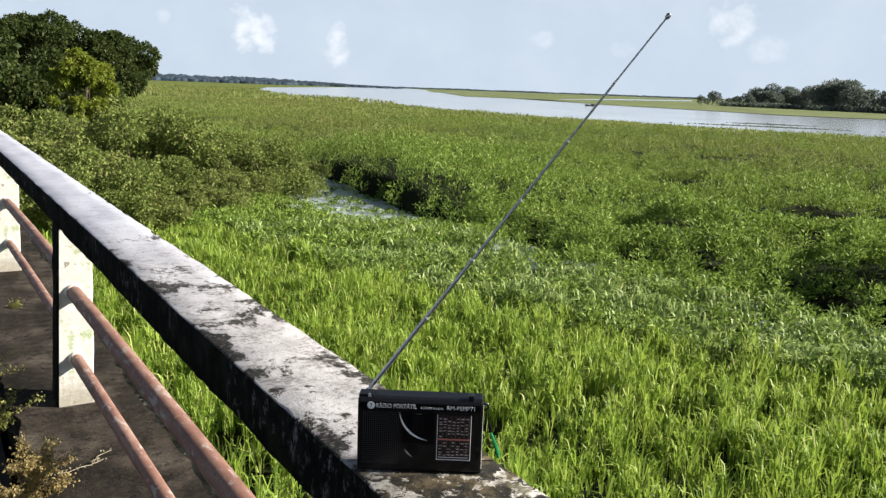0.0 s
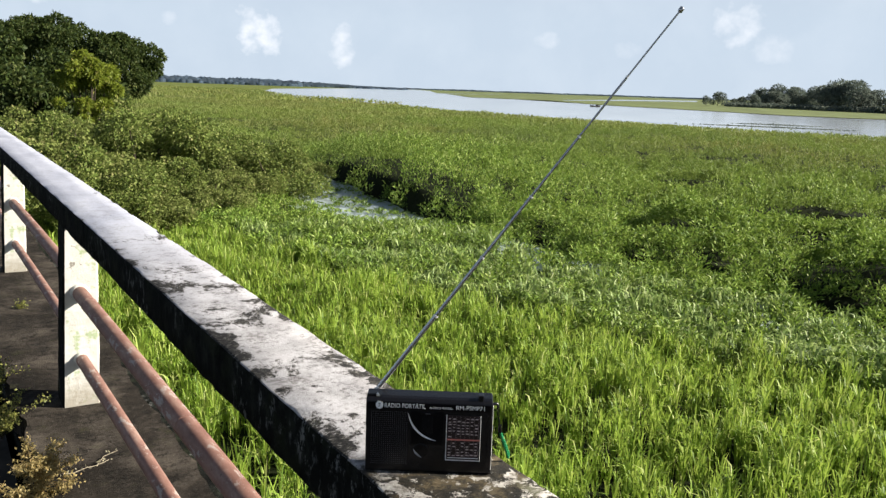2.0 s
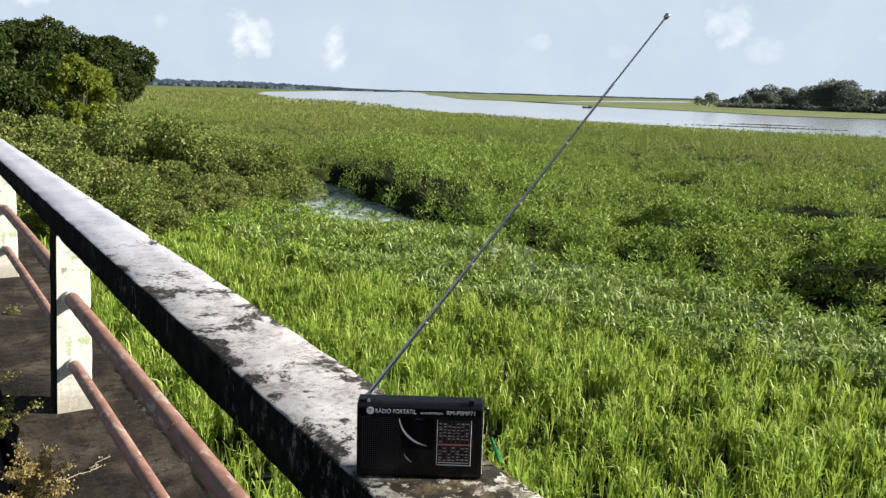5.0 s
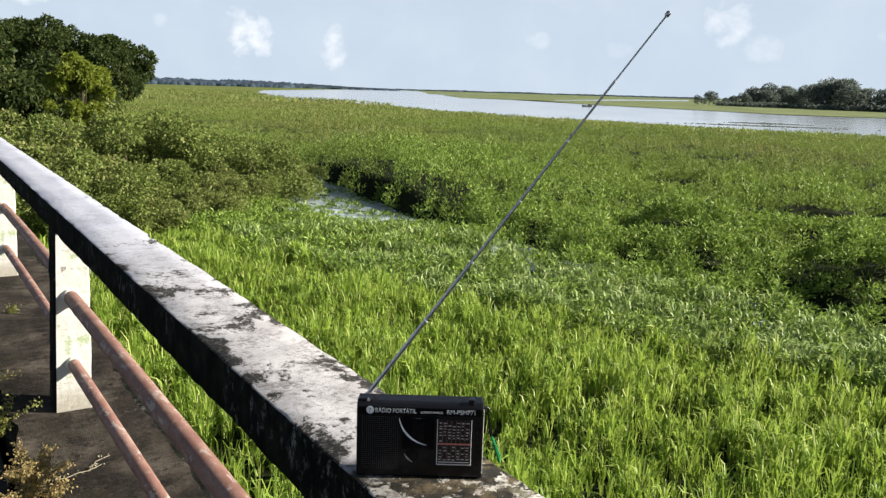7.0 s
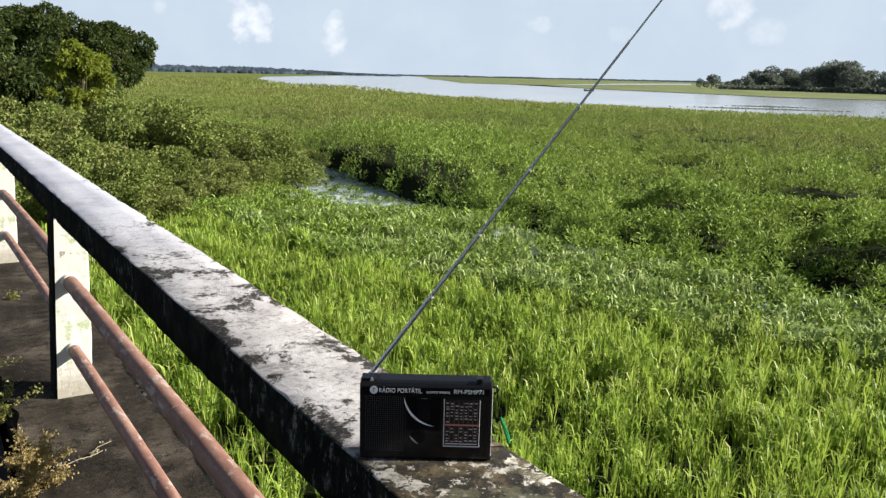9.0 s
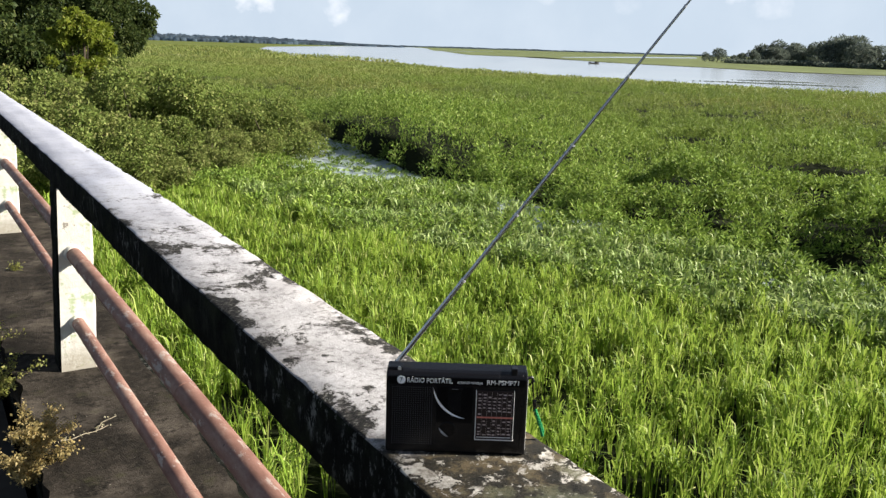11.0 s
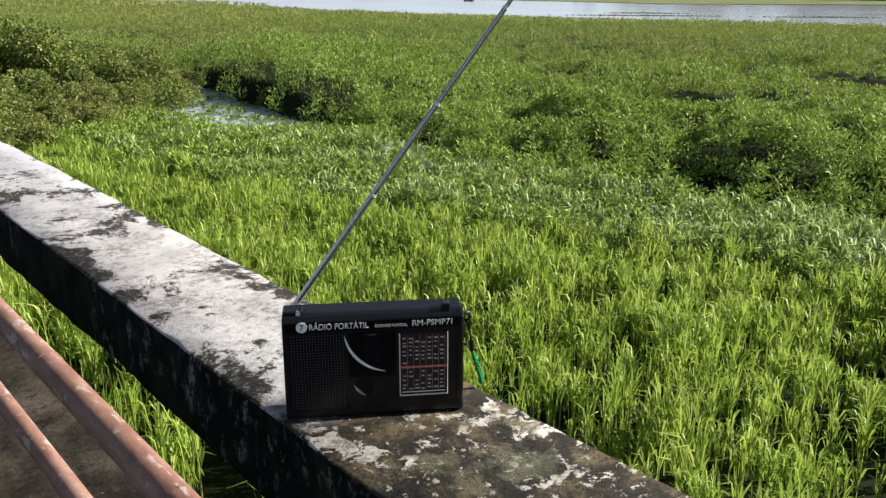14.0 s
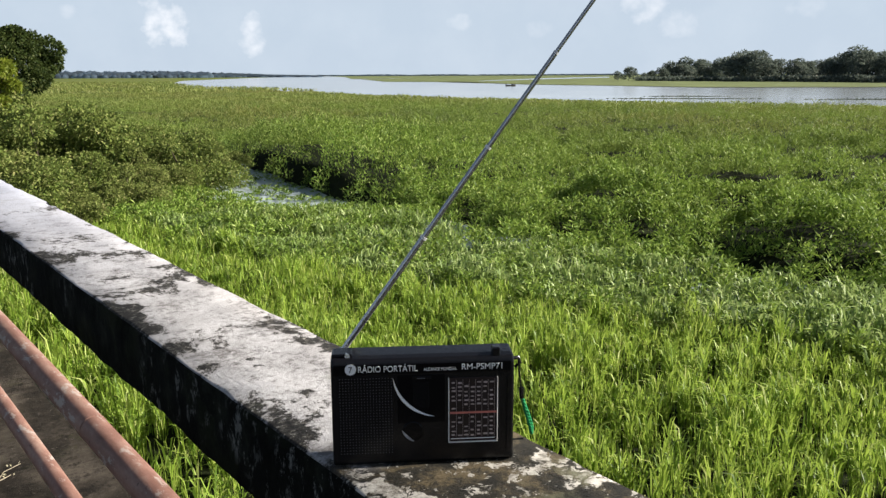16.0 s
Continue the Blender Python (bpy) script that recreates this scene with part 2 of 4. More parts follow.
def floor_material():
    k = Nodes("mossy_old_concrete")
    c = k.ramp(k.noise(2.2, 6, 0.65), [(0.32, (0.00966, 0.00828, 0.0069)), (0.48, (0.031, 0.0262, 0.0214)), (0.64, (0.0931, 0.0794, 0.0655))])
    c = k.mix(k.ramp(k.noise(9, 7, 0.8), [(0.39, 0.95), (0.51, 0.0)]), c, (0.011, 0.00966, 0.00828))
    c = k.mix(k.ramp(k.noise(30, 6, 0.8), [(0.55, 0.0), (0.70, 0.5)]), c, (0.117, 0.1, 0.0828))
    c = k.mix(k.ramp(k.noise(7, 4, 0.7), [(0.58, 0.0), (0.7, 0.4)]), c, (0.0483, 0.0517, 0.0207))
    c = k.mix(k.ramp(k.noise(60, 3, 0.6), [(0.70, 0.0), (0.73, 0.8)]), c, (0.276, 0.255, 0.221))
    k.bump(k.noise(40, 8, 0.8), 0.9, 0.012)
    return k.done(c, 0.95, 0.0, 0.1)


def post_material():
    k = Nodes("peeling_whitewash")
    x, y, z = k.xyz()
    c = k.ramp(k.noise(11, 6, 0.7), [(0.3, (0.483, 0.469, 0.428)), (0.55, (0.58, 0.573, 0.545))])
    c = k.mix(k.ramp(k.noise(7, 4, 0.7), [(0.56, 0.0), (0.62, 0.7)]), c, (0.248, 0.345, 0.152))
    c = k.mix(k.ramp(k.noise(17, 6, 0.75), [(0.61, 0.0), (0.64, 0.85)]), c, (0.179, 0.159, 0.131))
    low = k.ramp(k.math("ADD", z, k.math("MULTIPLY", k.noise(20, 5, 0.7), 0.25)), [(0.16, 0.8), (0.3, 0.0)])
    c = k.mix(low, c, (0.31, 0.283, 0.228))
    k.bump(k.noise(45, 6, 0.7), 0.5, 0.006)
    return k.done(c, 0.85, 0.0, 0.25)


def pipe_material():
    k = Nodes("red_oxide_paint")
    v = k.stretch((1, 0.35, 1))
    c = k.ramp(k.noise(16, 6, 0.7, v), [(0.3, (0.152, 0.0724, 0.0552)), (0.50, (0.248, 0.131, 0.103)), (0.70, (0.345, 0.235, 0.193))])
    c = k.mix(k.ramp(k.noise(22, 7, 0.72, v), [(0.565, 0.0), (0.60, 0.8)]), c, (0.4, 0.345, 0.317))
    c = k.mix(k.ramp(k.noise(38, 5, 0.7), [(0.64, 0.0), (0.68, 0.8)]), c, (0.069, 0.0345, 0.0242))
    k.bump(k.noise(60, 6, 0.7), 0.4, 0.003)
    return k.done(c, 0.62, 0.0, 0.4)


def ground_material():
    k = Nodes("marsh_soil")
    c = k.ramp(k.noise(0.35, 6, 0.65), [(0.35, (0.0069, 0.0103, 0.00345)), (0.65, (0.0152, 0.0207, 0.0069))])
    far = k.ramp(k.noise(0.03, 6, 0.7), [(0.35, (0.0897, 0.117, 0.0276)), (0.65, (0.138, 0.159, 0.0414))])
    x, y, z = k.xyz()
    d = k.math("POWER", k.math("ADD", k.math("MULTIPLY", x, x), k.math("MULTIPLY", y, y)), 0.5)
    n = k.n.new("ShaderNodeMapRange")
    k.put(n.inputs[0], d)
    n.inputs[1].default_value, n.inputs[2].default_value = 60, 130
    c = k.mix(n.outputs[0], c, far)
    k.bump(k.noise(3, 6, 0.7), 0.5, 0.1)
    return k.done(c, 0.95, 0.0, 0.1)


def water_material(name, tint, ripple, size, rough=0.12, depth=0.03):
    k = Nodes(name)
    v = k.stretch((1.0, 0.25, 1.0))
    h = k.math("ADD", k.noise(size, 3, 0.55, v), k.math("MULTIPLY", k.noise(size * 0.13, 3, 0.5, v), 2.0))
    k.bump(h, ripple, depth)
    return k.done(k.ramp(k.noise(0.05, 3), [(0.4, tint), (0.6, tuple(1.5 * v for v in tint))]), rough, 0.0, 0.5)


MAT_CAP, MAT_SIDE, MAT_FLOOR, MAT_POST, MAT_PIPE = cap_top_material(), cap_side_material(), floor_material(), post_material(), pipe_material()
MAT_GROUND = ground_material()
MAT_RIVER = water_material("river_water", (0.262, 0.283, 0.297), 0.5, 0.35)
# The channel's pale blue paints the reflected sky into its colour.
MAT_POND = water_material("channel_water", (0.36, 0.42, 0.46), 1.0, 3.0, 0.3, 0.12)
MAT_BANK = plain("far_bank_grass", (0.138, 0.166, 0.0724), 0.95, 0, 0.1, 0.4, 0.08)
MAT_GRASS = foliage("grass_blades", (0.0433, 0.0911, 0.012), (0.177, 0.277, 0.0338), (0.338, 0.44, 0.0796), (0.433, 0.456, 0.169), 0.3, 0.5, 0.5, 0.25)
MEADOW = ((0.092, 0.132, 0.031), (0.132, 0.185, 0.04), (0.175, 0.225, 0.055), (0.22, 0.24, 0.083))
MAT_HERB = foliage("broad_leaves", (0.0266, 0.0595, 0.0101), (0.118, 0.202, 0.0305), (0.265, 0.365, 0.0688), (0.395, 0.452, 0.16), 0.2, 0.55, 0.3, 0.15, ((24, 66), *MEADOW))
MAT_STRAP = foliage("strap_leaves", (0.0644, 0.117, 0.0274), (0.194, 0.285, 0.0775), (0.355, 0.444, 0.155), (0.45, 0.501, 0.254), 0.22, 0.5, 0.5, 0.25)
MAT_MEADOW = foliage("meadow_leaves", *MEADOW, 0.34, 0.6, 0.06, 0.2, ((70, 190), (0.123, 0.152, 0.0435), (0.181, 0.212, 0.058), (0.232, 0.259, 0.0797), (0.275, 0.273, 0.108)))
MAT_SHRUB = foliage("shrub_leaves", (0.041, 0.0675, 0.016), (0.114, 0.159, 0.0358), (0.2, 0.239, 0.0669), (0.279, 0.283, 0.115), 0.25, 0.6, 0.4, 0.1)
MAT_OLIVE = foliage("olive_leaves", (0.0485, 0.0714, 0.0189), (0.134, 0.17, 0.0417), (0.207, 0.239, 0.0765), (0.253, 0.242, 0.103), 0.25, 0.6, 0.4, 0.1)
MAT_TREE = foliage("tree_leaves", (0.0124, 0.0235, 0.00828), (0.0276, 0.0455, 0.0124), (0.0621, 0.0862, 0.0221), (0.103, 0.117, 0.0414), 0.25, 0.55, 0.3, 0.12)
MAT_LIME = foliage("young_leaves", (0.0621, 0.0897, 0.0124), (0.124, 0.162, 0.0193), (0.193, 0.235, 0.031), (0.241, 0.228, 0.0552), 0.35, 0.5, 0.5, 0.2)
# Bluish haze is mixed into the far bank's leaf colours.
MAT_WOODS = foliage("hazed_far_wood_leaves", (0.0614, 0.0805, 0.074), (0.095, 0.122, 0.105), (0.145, 0.173, 0.142), (0.19, 0.19, 0.161), 0.25, 0.8, 0.02, 0.1)
# Distance haze is painted into these leaves as pale blue-grey.
MAT_HORIZON = foliage("hazed_horizon_leaves", (0.181, 0.24, 0.296), (0.205, 0.263, 0.325), (0.23, 0.289, 0.355), (0.244, 0.304, 0.369), 0.85, 0.9, 0.01, 0.0)
MAT_BARK = plain("bark", (0.069, 0.0552, 0.0414), 0.9, 0, 0.2, 0.4, 12)
MAT_WEED = foliage("dry_weed_leaves", (0.166, 0.138, 0.0552), (0.317, 0.248, 0.0966), (0.4, 0.324, 0.152), (0.317, 0.207, 0.0966), 0.35, 0.6, 3.0)
MAT_WEED_GREEN = foliage("weed_leaves", (0.11, 0.131, 0.0276), (0.193, 0.214, 0.0483), (0.262, 0.262, 0.0759), (0.29, 0.235, 0.0828), 0.35, 0.55, 3.0)
MAT_PLASTIC = plain("black_plastic", (0.005, 0.005, 0.0065), 0.25, 0, 0.32, 0.2, 400)
MAT_GLOSSY = plain("glossy_black_plastic", (0.003, 0.003, 0.004), 0.18, 0, 0.14, 0.1, 300)
MAT_CHROME = plain("chrome", (0.42, 0.43, 0.45), 0.27, 0.95, 0.5, 0.1, 200)
# Silver of dial border and antenna rings; painted highlights on the case use it too.
MAT_SILVER = plain("silver_and_highlights", (0.72, 0.72, 0.74), 0.35, 0.2, 0.5, 0.1, 300)
MAT_DULL_HIGHLIGHT = plain("dull_grey_highlight", (0.30, 0.30, 0.315), 0.45, 0, 0.4, 0.3, 300)
MAT_PRINT = plain("white_print", (0.86, 0.86, 0.88), 0.5, 0, 0.4, 0.08, 300)
MAT_DIAL = plain("dial_film", (0.022, 0.014, 0.015), 0.25, 0, 0.4, 0.3, 150)
MAT_SCALE = plain("dial_print", (0.42, 0.34, 0.34), 0.5, 0, 0.3, 0.3, 300)
MAT_RED = plain("dial_red_line", (0.55, 0.17, 0.14), 0.4, 0, 0.4, 0.1, 300)
MAT_GRILLE = plain("grille_dots", (0.075, 0.075, 0.082), 0.4, 0, 0.5, 0.1, 300)
MAT_ROPE = plain("green_rope", (0.0103, 0.207, 0.069), 0.6, 0, 0.3, 0.4, 500)
MAT_BOAT = plain("dark_boat_wood", (0.0345, 0.031, 0.0276), 0.7, 0, 0.3, 0.3, 6)

# ---- mesh helpers ----


def empty(name, m, label, category, group="", kind=""):
    ob = new(name)
    ob.matrix_world = m
    return tagged(ob, label, category, group, kind)


def part(name, bm, material, parent=None, label="", smooth=False):
    me = bpy.data.meshes.new(name)
    if smooth:
        for f in bm.faces:
            f.smooth = True
    bm.to_mesh(me)
    bm.free()
    for m in (material if isinstance(material, (list, tuple)) else [material]):
        me.materials.append(m)
    ob = new(name, me)
    ob.parent = parent
    return tagged(ob, label)


def block(a, b, bevel=0.0, segments=2):
    bm = bmesh.new()
    bmesh.ops.create_cube(bm, size=1)
    for v in bm.verts:
        v.co = Vector([(a[i] + b[i]) / 2 + v.co[i] * (b[i] - a[i]) for i in range(3)])
    if bevel:
        bmesh.ops.bevel(bm, geom=bm.edges[:], offset=bevel, segments=segments, profile=0.5, affect="EDGES")
    return bm


def tube(points, radii, sides=10, bm=None):
    """A round tube along points, with a radius at each."""
    bm = bm or bmesh.new()
    pts = [Vector(p) for p in points]
    rings = []
    for i, p in enumerate(pts):
        way = (pts[min(i + 1, len(pts) - 1)] - pts[max(i - 1, 0)]).normalized()
        side = way.cross(Vector((0, 0, 1)) if abs(way.z) < 0.9 else Vector((1, 0, 0))).normalized()
        up = side.cross(way)
        r = radii[i] if isinstance(radii, (list, tuple)) else radii
        rings.append([bm.verts.new(p + r * (math.cos(t) * side + math.sin(t) * up)) for t in (2 * math.pi * k / sides for k in range(sides))])
    for a, b in zip(rings, rings[1:]):
        for k in range(sides):
            f = bm.faces.new((a[k], a[(k + 1) % sides], b[(k + 1) % sides], b[k]))
            f.smooth = True
    bm.faces.new([bm.verts.new(v.co) for v in rings[0][::-1]])
    bm.faces.new([bm.verts.new(v.co) for v in rings[-1]])
    bmesh.ops.recalc_face_normals(bm, faces=bm.faces[:])
    return bm


def quads(name, verts, material, parent=None, label="", cells=None):
    """A mesh of quads from an array of points, four after four (or by index)."""
    verts = np.ascontiguousarray(verts, dtype=np.float32).reshape(-1, 3)
    idx = np.arange(len(verts), dtype=np.int32) if cells is None else np.ascontiguousarray(cells, dtype=np.int32).ravel()
    nf = len(idx) // 4
    me = bpy.data.meshes.new(name)
    me.vertices.add(len(verts))
    me.vertices.foreach_set("co", verts.ravel())
    me.loops.add(len(idx))
    me.loops.foreach_set("vertex_index", idx)
    me.polygons.add(nf)
    me.polygons.foreach_set("loop_start", np.arange(nf, dtype=np.int32) * 4)
    me.update(calc_edges=True)
    me.materials.append(material)
    ob = new(name, me)
    ob.parent = parent
    return tagged(ob, label)


def unit(v):
    return v / np.maximum(np.linalg.norm(v, axis=1, keepdims=True), 1e-9)


def leaf_quads(base, way, length, width, rng, fold=0.25):
    """Pointed leaves: a folded diamond from base along way."""
    n = len(base)
    r = unit(rng.normal(size=(n, 3)))
    side = unit(np.cross(way, r))
    nrm = np.cross(side, way)
    nrm *= np.where(nrm[:, 2:] < 0, -1, 1)
    length, width = np.broadcast_to(length, n)[:, None], np.broadcast_to(width, n)[:, None]
    mid = base + way * length * 0.45 + nrm * width * fold
    tip = base + way * length - np.array([[0, 0, 1]]) * length * 0.12
    return np.stack([base, mid - side * width / 2, tip, mid + side * width / 2], axis=1)


def blade_quads(base, lean, height, width, rng):
    """Grass blades in two bent pieces, narrowing to a tip."""
    n = len(base)
    up = np.tile([[0.0, 0, 1]], (n, 1))
    a = rng.uniform(0, 2 * np.pi, n)
    side = np.stack([np.cos(a), np.sin(a), np.zeros(n)], 1)
    h, wd = height[:, None], width[:, None]
    p1 = base + up * h * 0.6 + lean * h * 0.25
    p2 = base + up * h * (1 - 0.35 * np.linalg.norm(lean, axis=1, keepdims=True)) + lean * h * 0.75
    v = np.stack([base - side * wd * 0.4, base + side * wd * 0.4, p1 + side * wd / 2, p1 - side * wd / 2, p2 + side * wd * 0.08, p2 - side * wd * 0.08], axis=1)
    i = np.arange(n)[:, None] * 6
    cells = np.concatenate([i + [[0, 1, 2, 3]], i + [[3, 2, 4, 5]]], axis=1)
    return v.reshape(-1, 3), cells.reshape(-1, 4)


def lumps(x, y, scale, seed):
    """Smooth uneven values from about -1 to 1 over the plan."""
    r = np.random.default_rng(seed)
    out = np.zeros_like(x)
    for k in range(7):
        f, t, p = scale * r.uniform(0.5, 1.9), r.uniform(0, 6.3), r.uniform(0, 6.3)
        out += np.sin((x * np.cos(t) + y * np.sin(t)) * f + p + 1.3 * np.sin((x * np.sin(t) - y * np.cos(t)) * f * 0.7 + 2 * p))
    return out / 3.2


def field(rng, n, d0, d1, a0=-3.0, a1=74.0):
    """Even spread of plan points over a fan of ground seen from the walkway."""
    d = np.sqrt(rng.uniform(d0 ** 2, d1 ** 2, n))
    a = np.radians(rng.uniform(a0, a1, n))
    return -0.5 + d * np.sin(a), -1.0 + d * np.cos(a)


GROUND_Z, WATER_Z = -2.5, -2.42


def grass_line(y):
    return np.interp(y, [-6, 4.2, 6.5, 8, 10.8, 12.8, 14.4, 20, 24, 34], [13.0, 10.7, 9.9, 9.5, 8.4, 7.6, 6.9, 6.1, 5.0, 4.0])


def channel_mid(y):
    return np.interp(y, [-10, 2, 9, 12, 17, 21, 25, 28, 35, 42], [15.0, 14.5, 13.5, 12.8, 12.7, 12.4, 12.7, 13.2, 14.6, 16.0])


def near_bank(y):
    return np.interp(y, [-200, -40, 20, 53, 62, 74, 88, 99, 113, 131, 167, 222, 235, 314, 420, 600], [150, 112, 97, 92.6, 88.2, 86.9, 85.4, 84.2, 80.8, 79.7, 91, 104, 96, 114, 150, 222])


# places in the thicket where the ground steps up behind a hollow: x, y, bearing, half width, height
STEPS = [(27.6, 21.2, 58, 4.0, 0.75), (22.6, 13.7, 60, 4.2, 0.75), (19.4, 10.0, 58, 3.6, 0.6), (33.2, 14.6, 56, 3.4, 0.55), (19.4, 27.4, 40, 1.8, 0.5), (24.0, 33.0, 40, 2.2, 0.5), (16.6, 14.0, 50, 1.3, 0.45), (15.0, 7.8, 62, 1.4, 0.3)]


def on_step(x, y, step):
    cx, cy, bearing, half, high = step
    a = radians(bearing)
    u, v = (x - cx) * math.cos(a) - (y - cy) * math.sin(a), (x - cx) * math.sin(a) + (y - cy) * math.cos(a)
    return u / half, v - 0.45 * np.sin(u * 1.9 + cx) - 0.2 * np.sin(u * 4.3 + cy), high


def ridges(x, y):
    """Low broken ridges over the whole marsh: how far behind the foot of one (0 to 1), and its height."""
    f = (x * 0.80 + y * 0.60) / 6.5 + 0.75 * lumps(x, y, 0.28, 61) + 0.10 * lumps(x, y, 1.4, 63)
    high = 0.55 * np.clip(0.1 + 1.1 * lumps(x, y, 0.45, 62), 0, 1) * np.clip((x - channel_mid(y) - 3.0) / 2.0, 0, 1) * (np.hypot(x, y) < 95)
    return f - np.floor(f), high


def bank_off(x, y):
    return x - channel_mid(y) - 0.85 - 0.2 * np.sin(1.3 * y)


def rise(x, y):
    """The channel's far bank stands higher, with a steep edge, and so do ledges and ridges farther on."""
    off = bank_off(x, y)
    high = 0.75 * np.exp(-((y - 29) / 9) ** 4) + 0.28 * np.exp(-((y - 9.0) / 6) ** 4) + 0.12
    z = high * np.clip(off / 0.4, 0, 1) * (y < 44) * (y > -9) * np.exp(-(np.clip(off, 0, None) / 7) ** 2)
    for step in STEPS:
        u, v, h = on_step(x, y, step)
        z = z + h * np.exp(-u ** 4) * np.clip(v / 0.4, 0, 1) * np.exp(-(np.clip(v, 0, None) / 4) ** 2)
    f, high = ridges(x, y)
    return z + high * np.clip(f / 0.06, 0, 1) * (1 - f)


def bare(x, y, jitter):
    """Where little grows: the feet of the banks, ledges and ridges."""
    off = bank_off(x, y)
    foot = np.exp(-((y - 29) / 10) ** 4) + 0.8 * np.exp(-((y - 9.0) / 6) ** 4)
    out = (off > -0.3) & (off < 0.15 + 0.2 * jitter) & (foot > 0.35 + 0.5 * jitter)
    for step in STEPS:
        u, v, h = on_step(x, y, step)
        out |= (np.abs(u) < 0.9 + 0.3 * jitter) & (v > -0.8 - 0.6 * jitter) & (v < 0.02 + 0.1 * jitter)
    f, high = ridges(x, y)
    return out | ((high > 0.16) & ((f < 0.01) | (f > 0.94 - 0.06 * jitter)))


def stand(x, y):
    """How much higher the plants grow on the channel's far bank."""
    off = bank_off(x, y)
    return 0.4 * np.exp(-((y - 29) / 9) ** 4) * np.clip(off / 0.3, 0, 1) * np.exp(-(np.clip(off, 0, None) / 5) ** 2) * (y < 44)


# ---- ground, water, far banks ----
def stretch_axis(limit, fine, n):
    t = np.linspace(-1, 1, n)
    return np.sign(t) * (fine * np.abs(t) * n / 2 + (limit - fine * n / 2) * np.abs(t) ** 9)


gx, gy = np.meshgrid(stretch_axis(4500, 0.4, 260), stretch_axis(4500, 0.4, 260))
gz = GROUND_Z + 0.05 * lumps(gx, gy, 0.9, 3) * np.exp(-((gx / 70) ** 2 + (gy / 70) ** 2)) - 0.15 * np.exp(-((gx - channel_mid(gy)) / 0.9) ** 2) * (gy < 45) * (gy > -10)
gz += rise(gx, gy) - 0.02
ii = (np.arange(259)[:, None] * 260 + np.arange(259)[None, :]).ravel()[:, None]
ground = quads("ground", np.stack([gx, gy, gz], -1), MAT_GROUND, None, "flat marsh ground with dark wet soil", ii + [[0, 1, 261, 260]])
tagged(ground, "", "ground", "", "structure")


def sheet(name, outline, z, material, label, category):
    bm = bmesh.new()
    bm.faces.new([bm.verts.new((x, y, z)) for x, y in outline])
    bmesh.ops.triangulate(bm, faces=bm.faces[:])
    bmesh.ops.recalc_face_normals(bm, faces=bm.faces[:])
    for f in bm.faces:
        if f.normal.z < 0:
            f.normal_flip()
    ob = part(name, bm, material)
    return tagged(ob, label, category, "", "structure")


bank_y = [-200, -40, 20, 53, 62, 74, 88, 99, 113, 131, 150, 167, 195, 222, 235, 270, 314, 360, 420, 500, 600]
river = [(float(near_bank(y)), y) for y in bank_y] + [(450, 1000), (900, 1750), (1900, 1900), (2600, 900), (2600, -200)]
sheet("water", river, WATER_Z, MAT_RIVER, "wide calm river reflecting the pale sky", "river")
chan_y = np.linspace(-8, 43, 30)
chan = [(float(channel_mid(y) - 0.9 - 1.7 * math.exp(-((y - 27.5) / 9) ** 4) - 0.3 * math.sin(y)), float(y)) for y in chan_y] + [(float(channel_mid(y) + 0.8 + 0.7 * math.exp(-((y - 27.5) / 9) ** 4) + 0.25 * math.sin(1.7 * y)), float(y)) for y in chan_y[::-1]]
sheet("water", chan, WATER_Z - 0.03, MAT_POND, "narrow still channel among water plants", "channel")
# low grassy banks on the river's far side
bank_far = [(386, 623), (261, 395), (269, 363), (279, 347), (243, 285), (226, 244), (217, 187), (206, 149), (223, 130), (270, 85), (420, 60), (900, 150), (1200, 800), (700, 900)]
sheet("ground", bank_far, WATER_Z + 0.12, MAT_BANK, "low grassy far bank of the river", "river bank")
bank_beyond = [(400, 660), (720, 920), (1300, 830), (2600, 900), (3300, 3000), (1500, 2400), (1050, 1850), (760, 1280)]
sheet("ground", bank_beyond, WATER_Z + 0.1, MAT_BANK, "distant flat green shore along the horizon", "river bank")

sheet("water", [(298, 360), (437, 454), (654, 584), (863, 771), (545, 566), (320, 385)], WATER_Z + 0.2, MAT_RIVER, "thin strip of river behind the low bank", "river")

# ---- walkway and railing ----
CAP_Z, CAP_W, CAP_T = 1.12, 0.218, 0.108


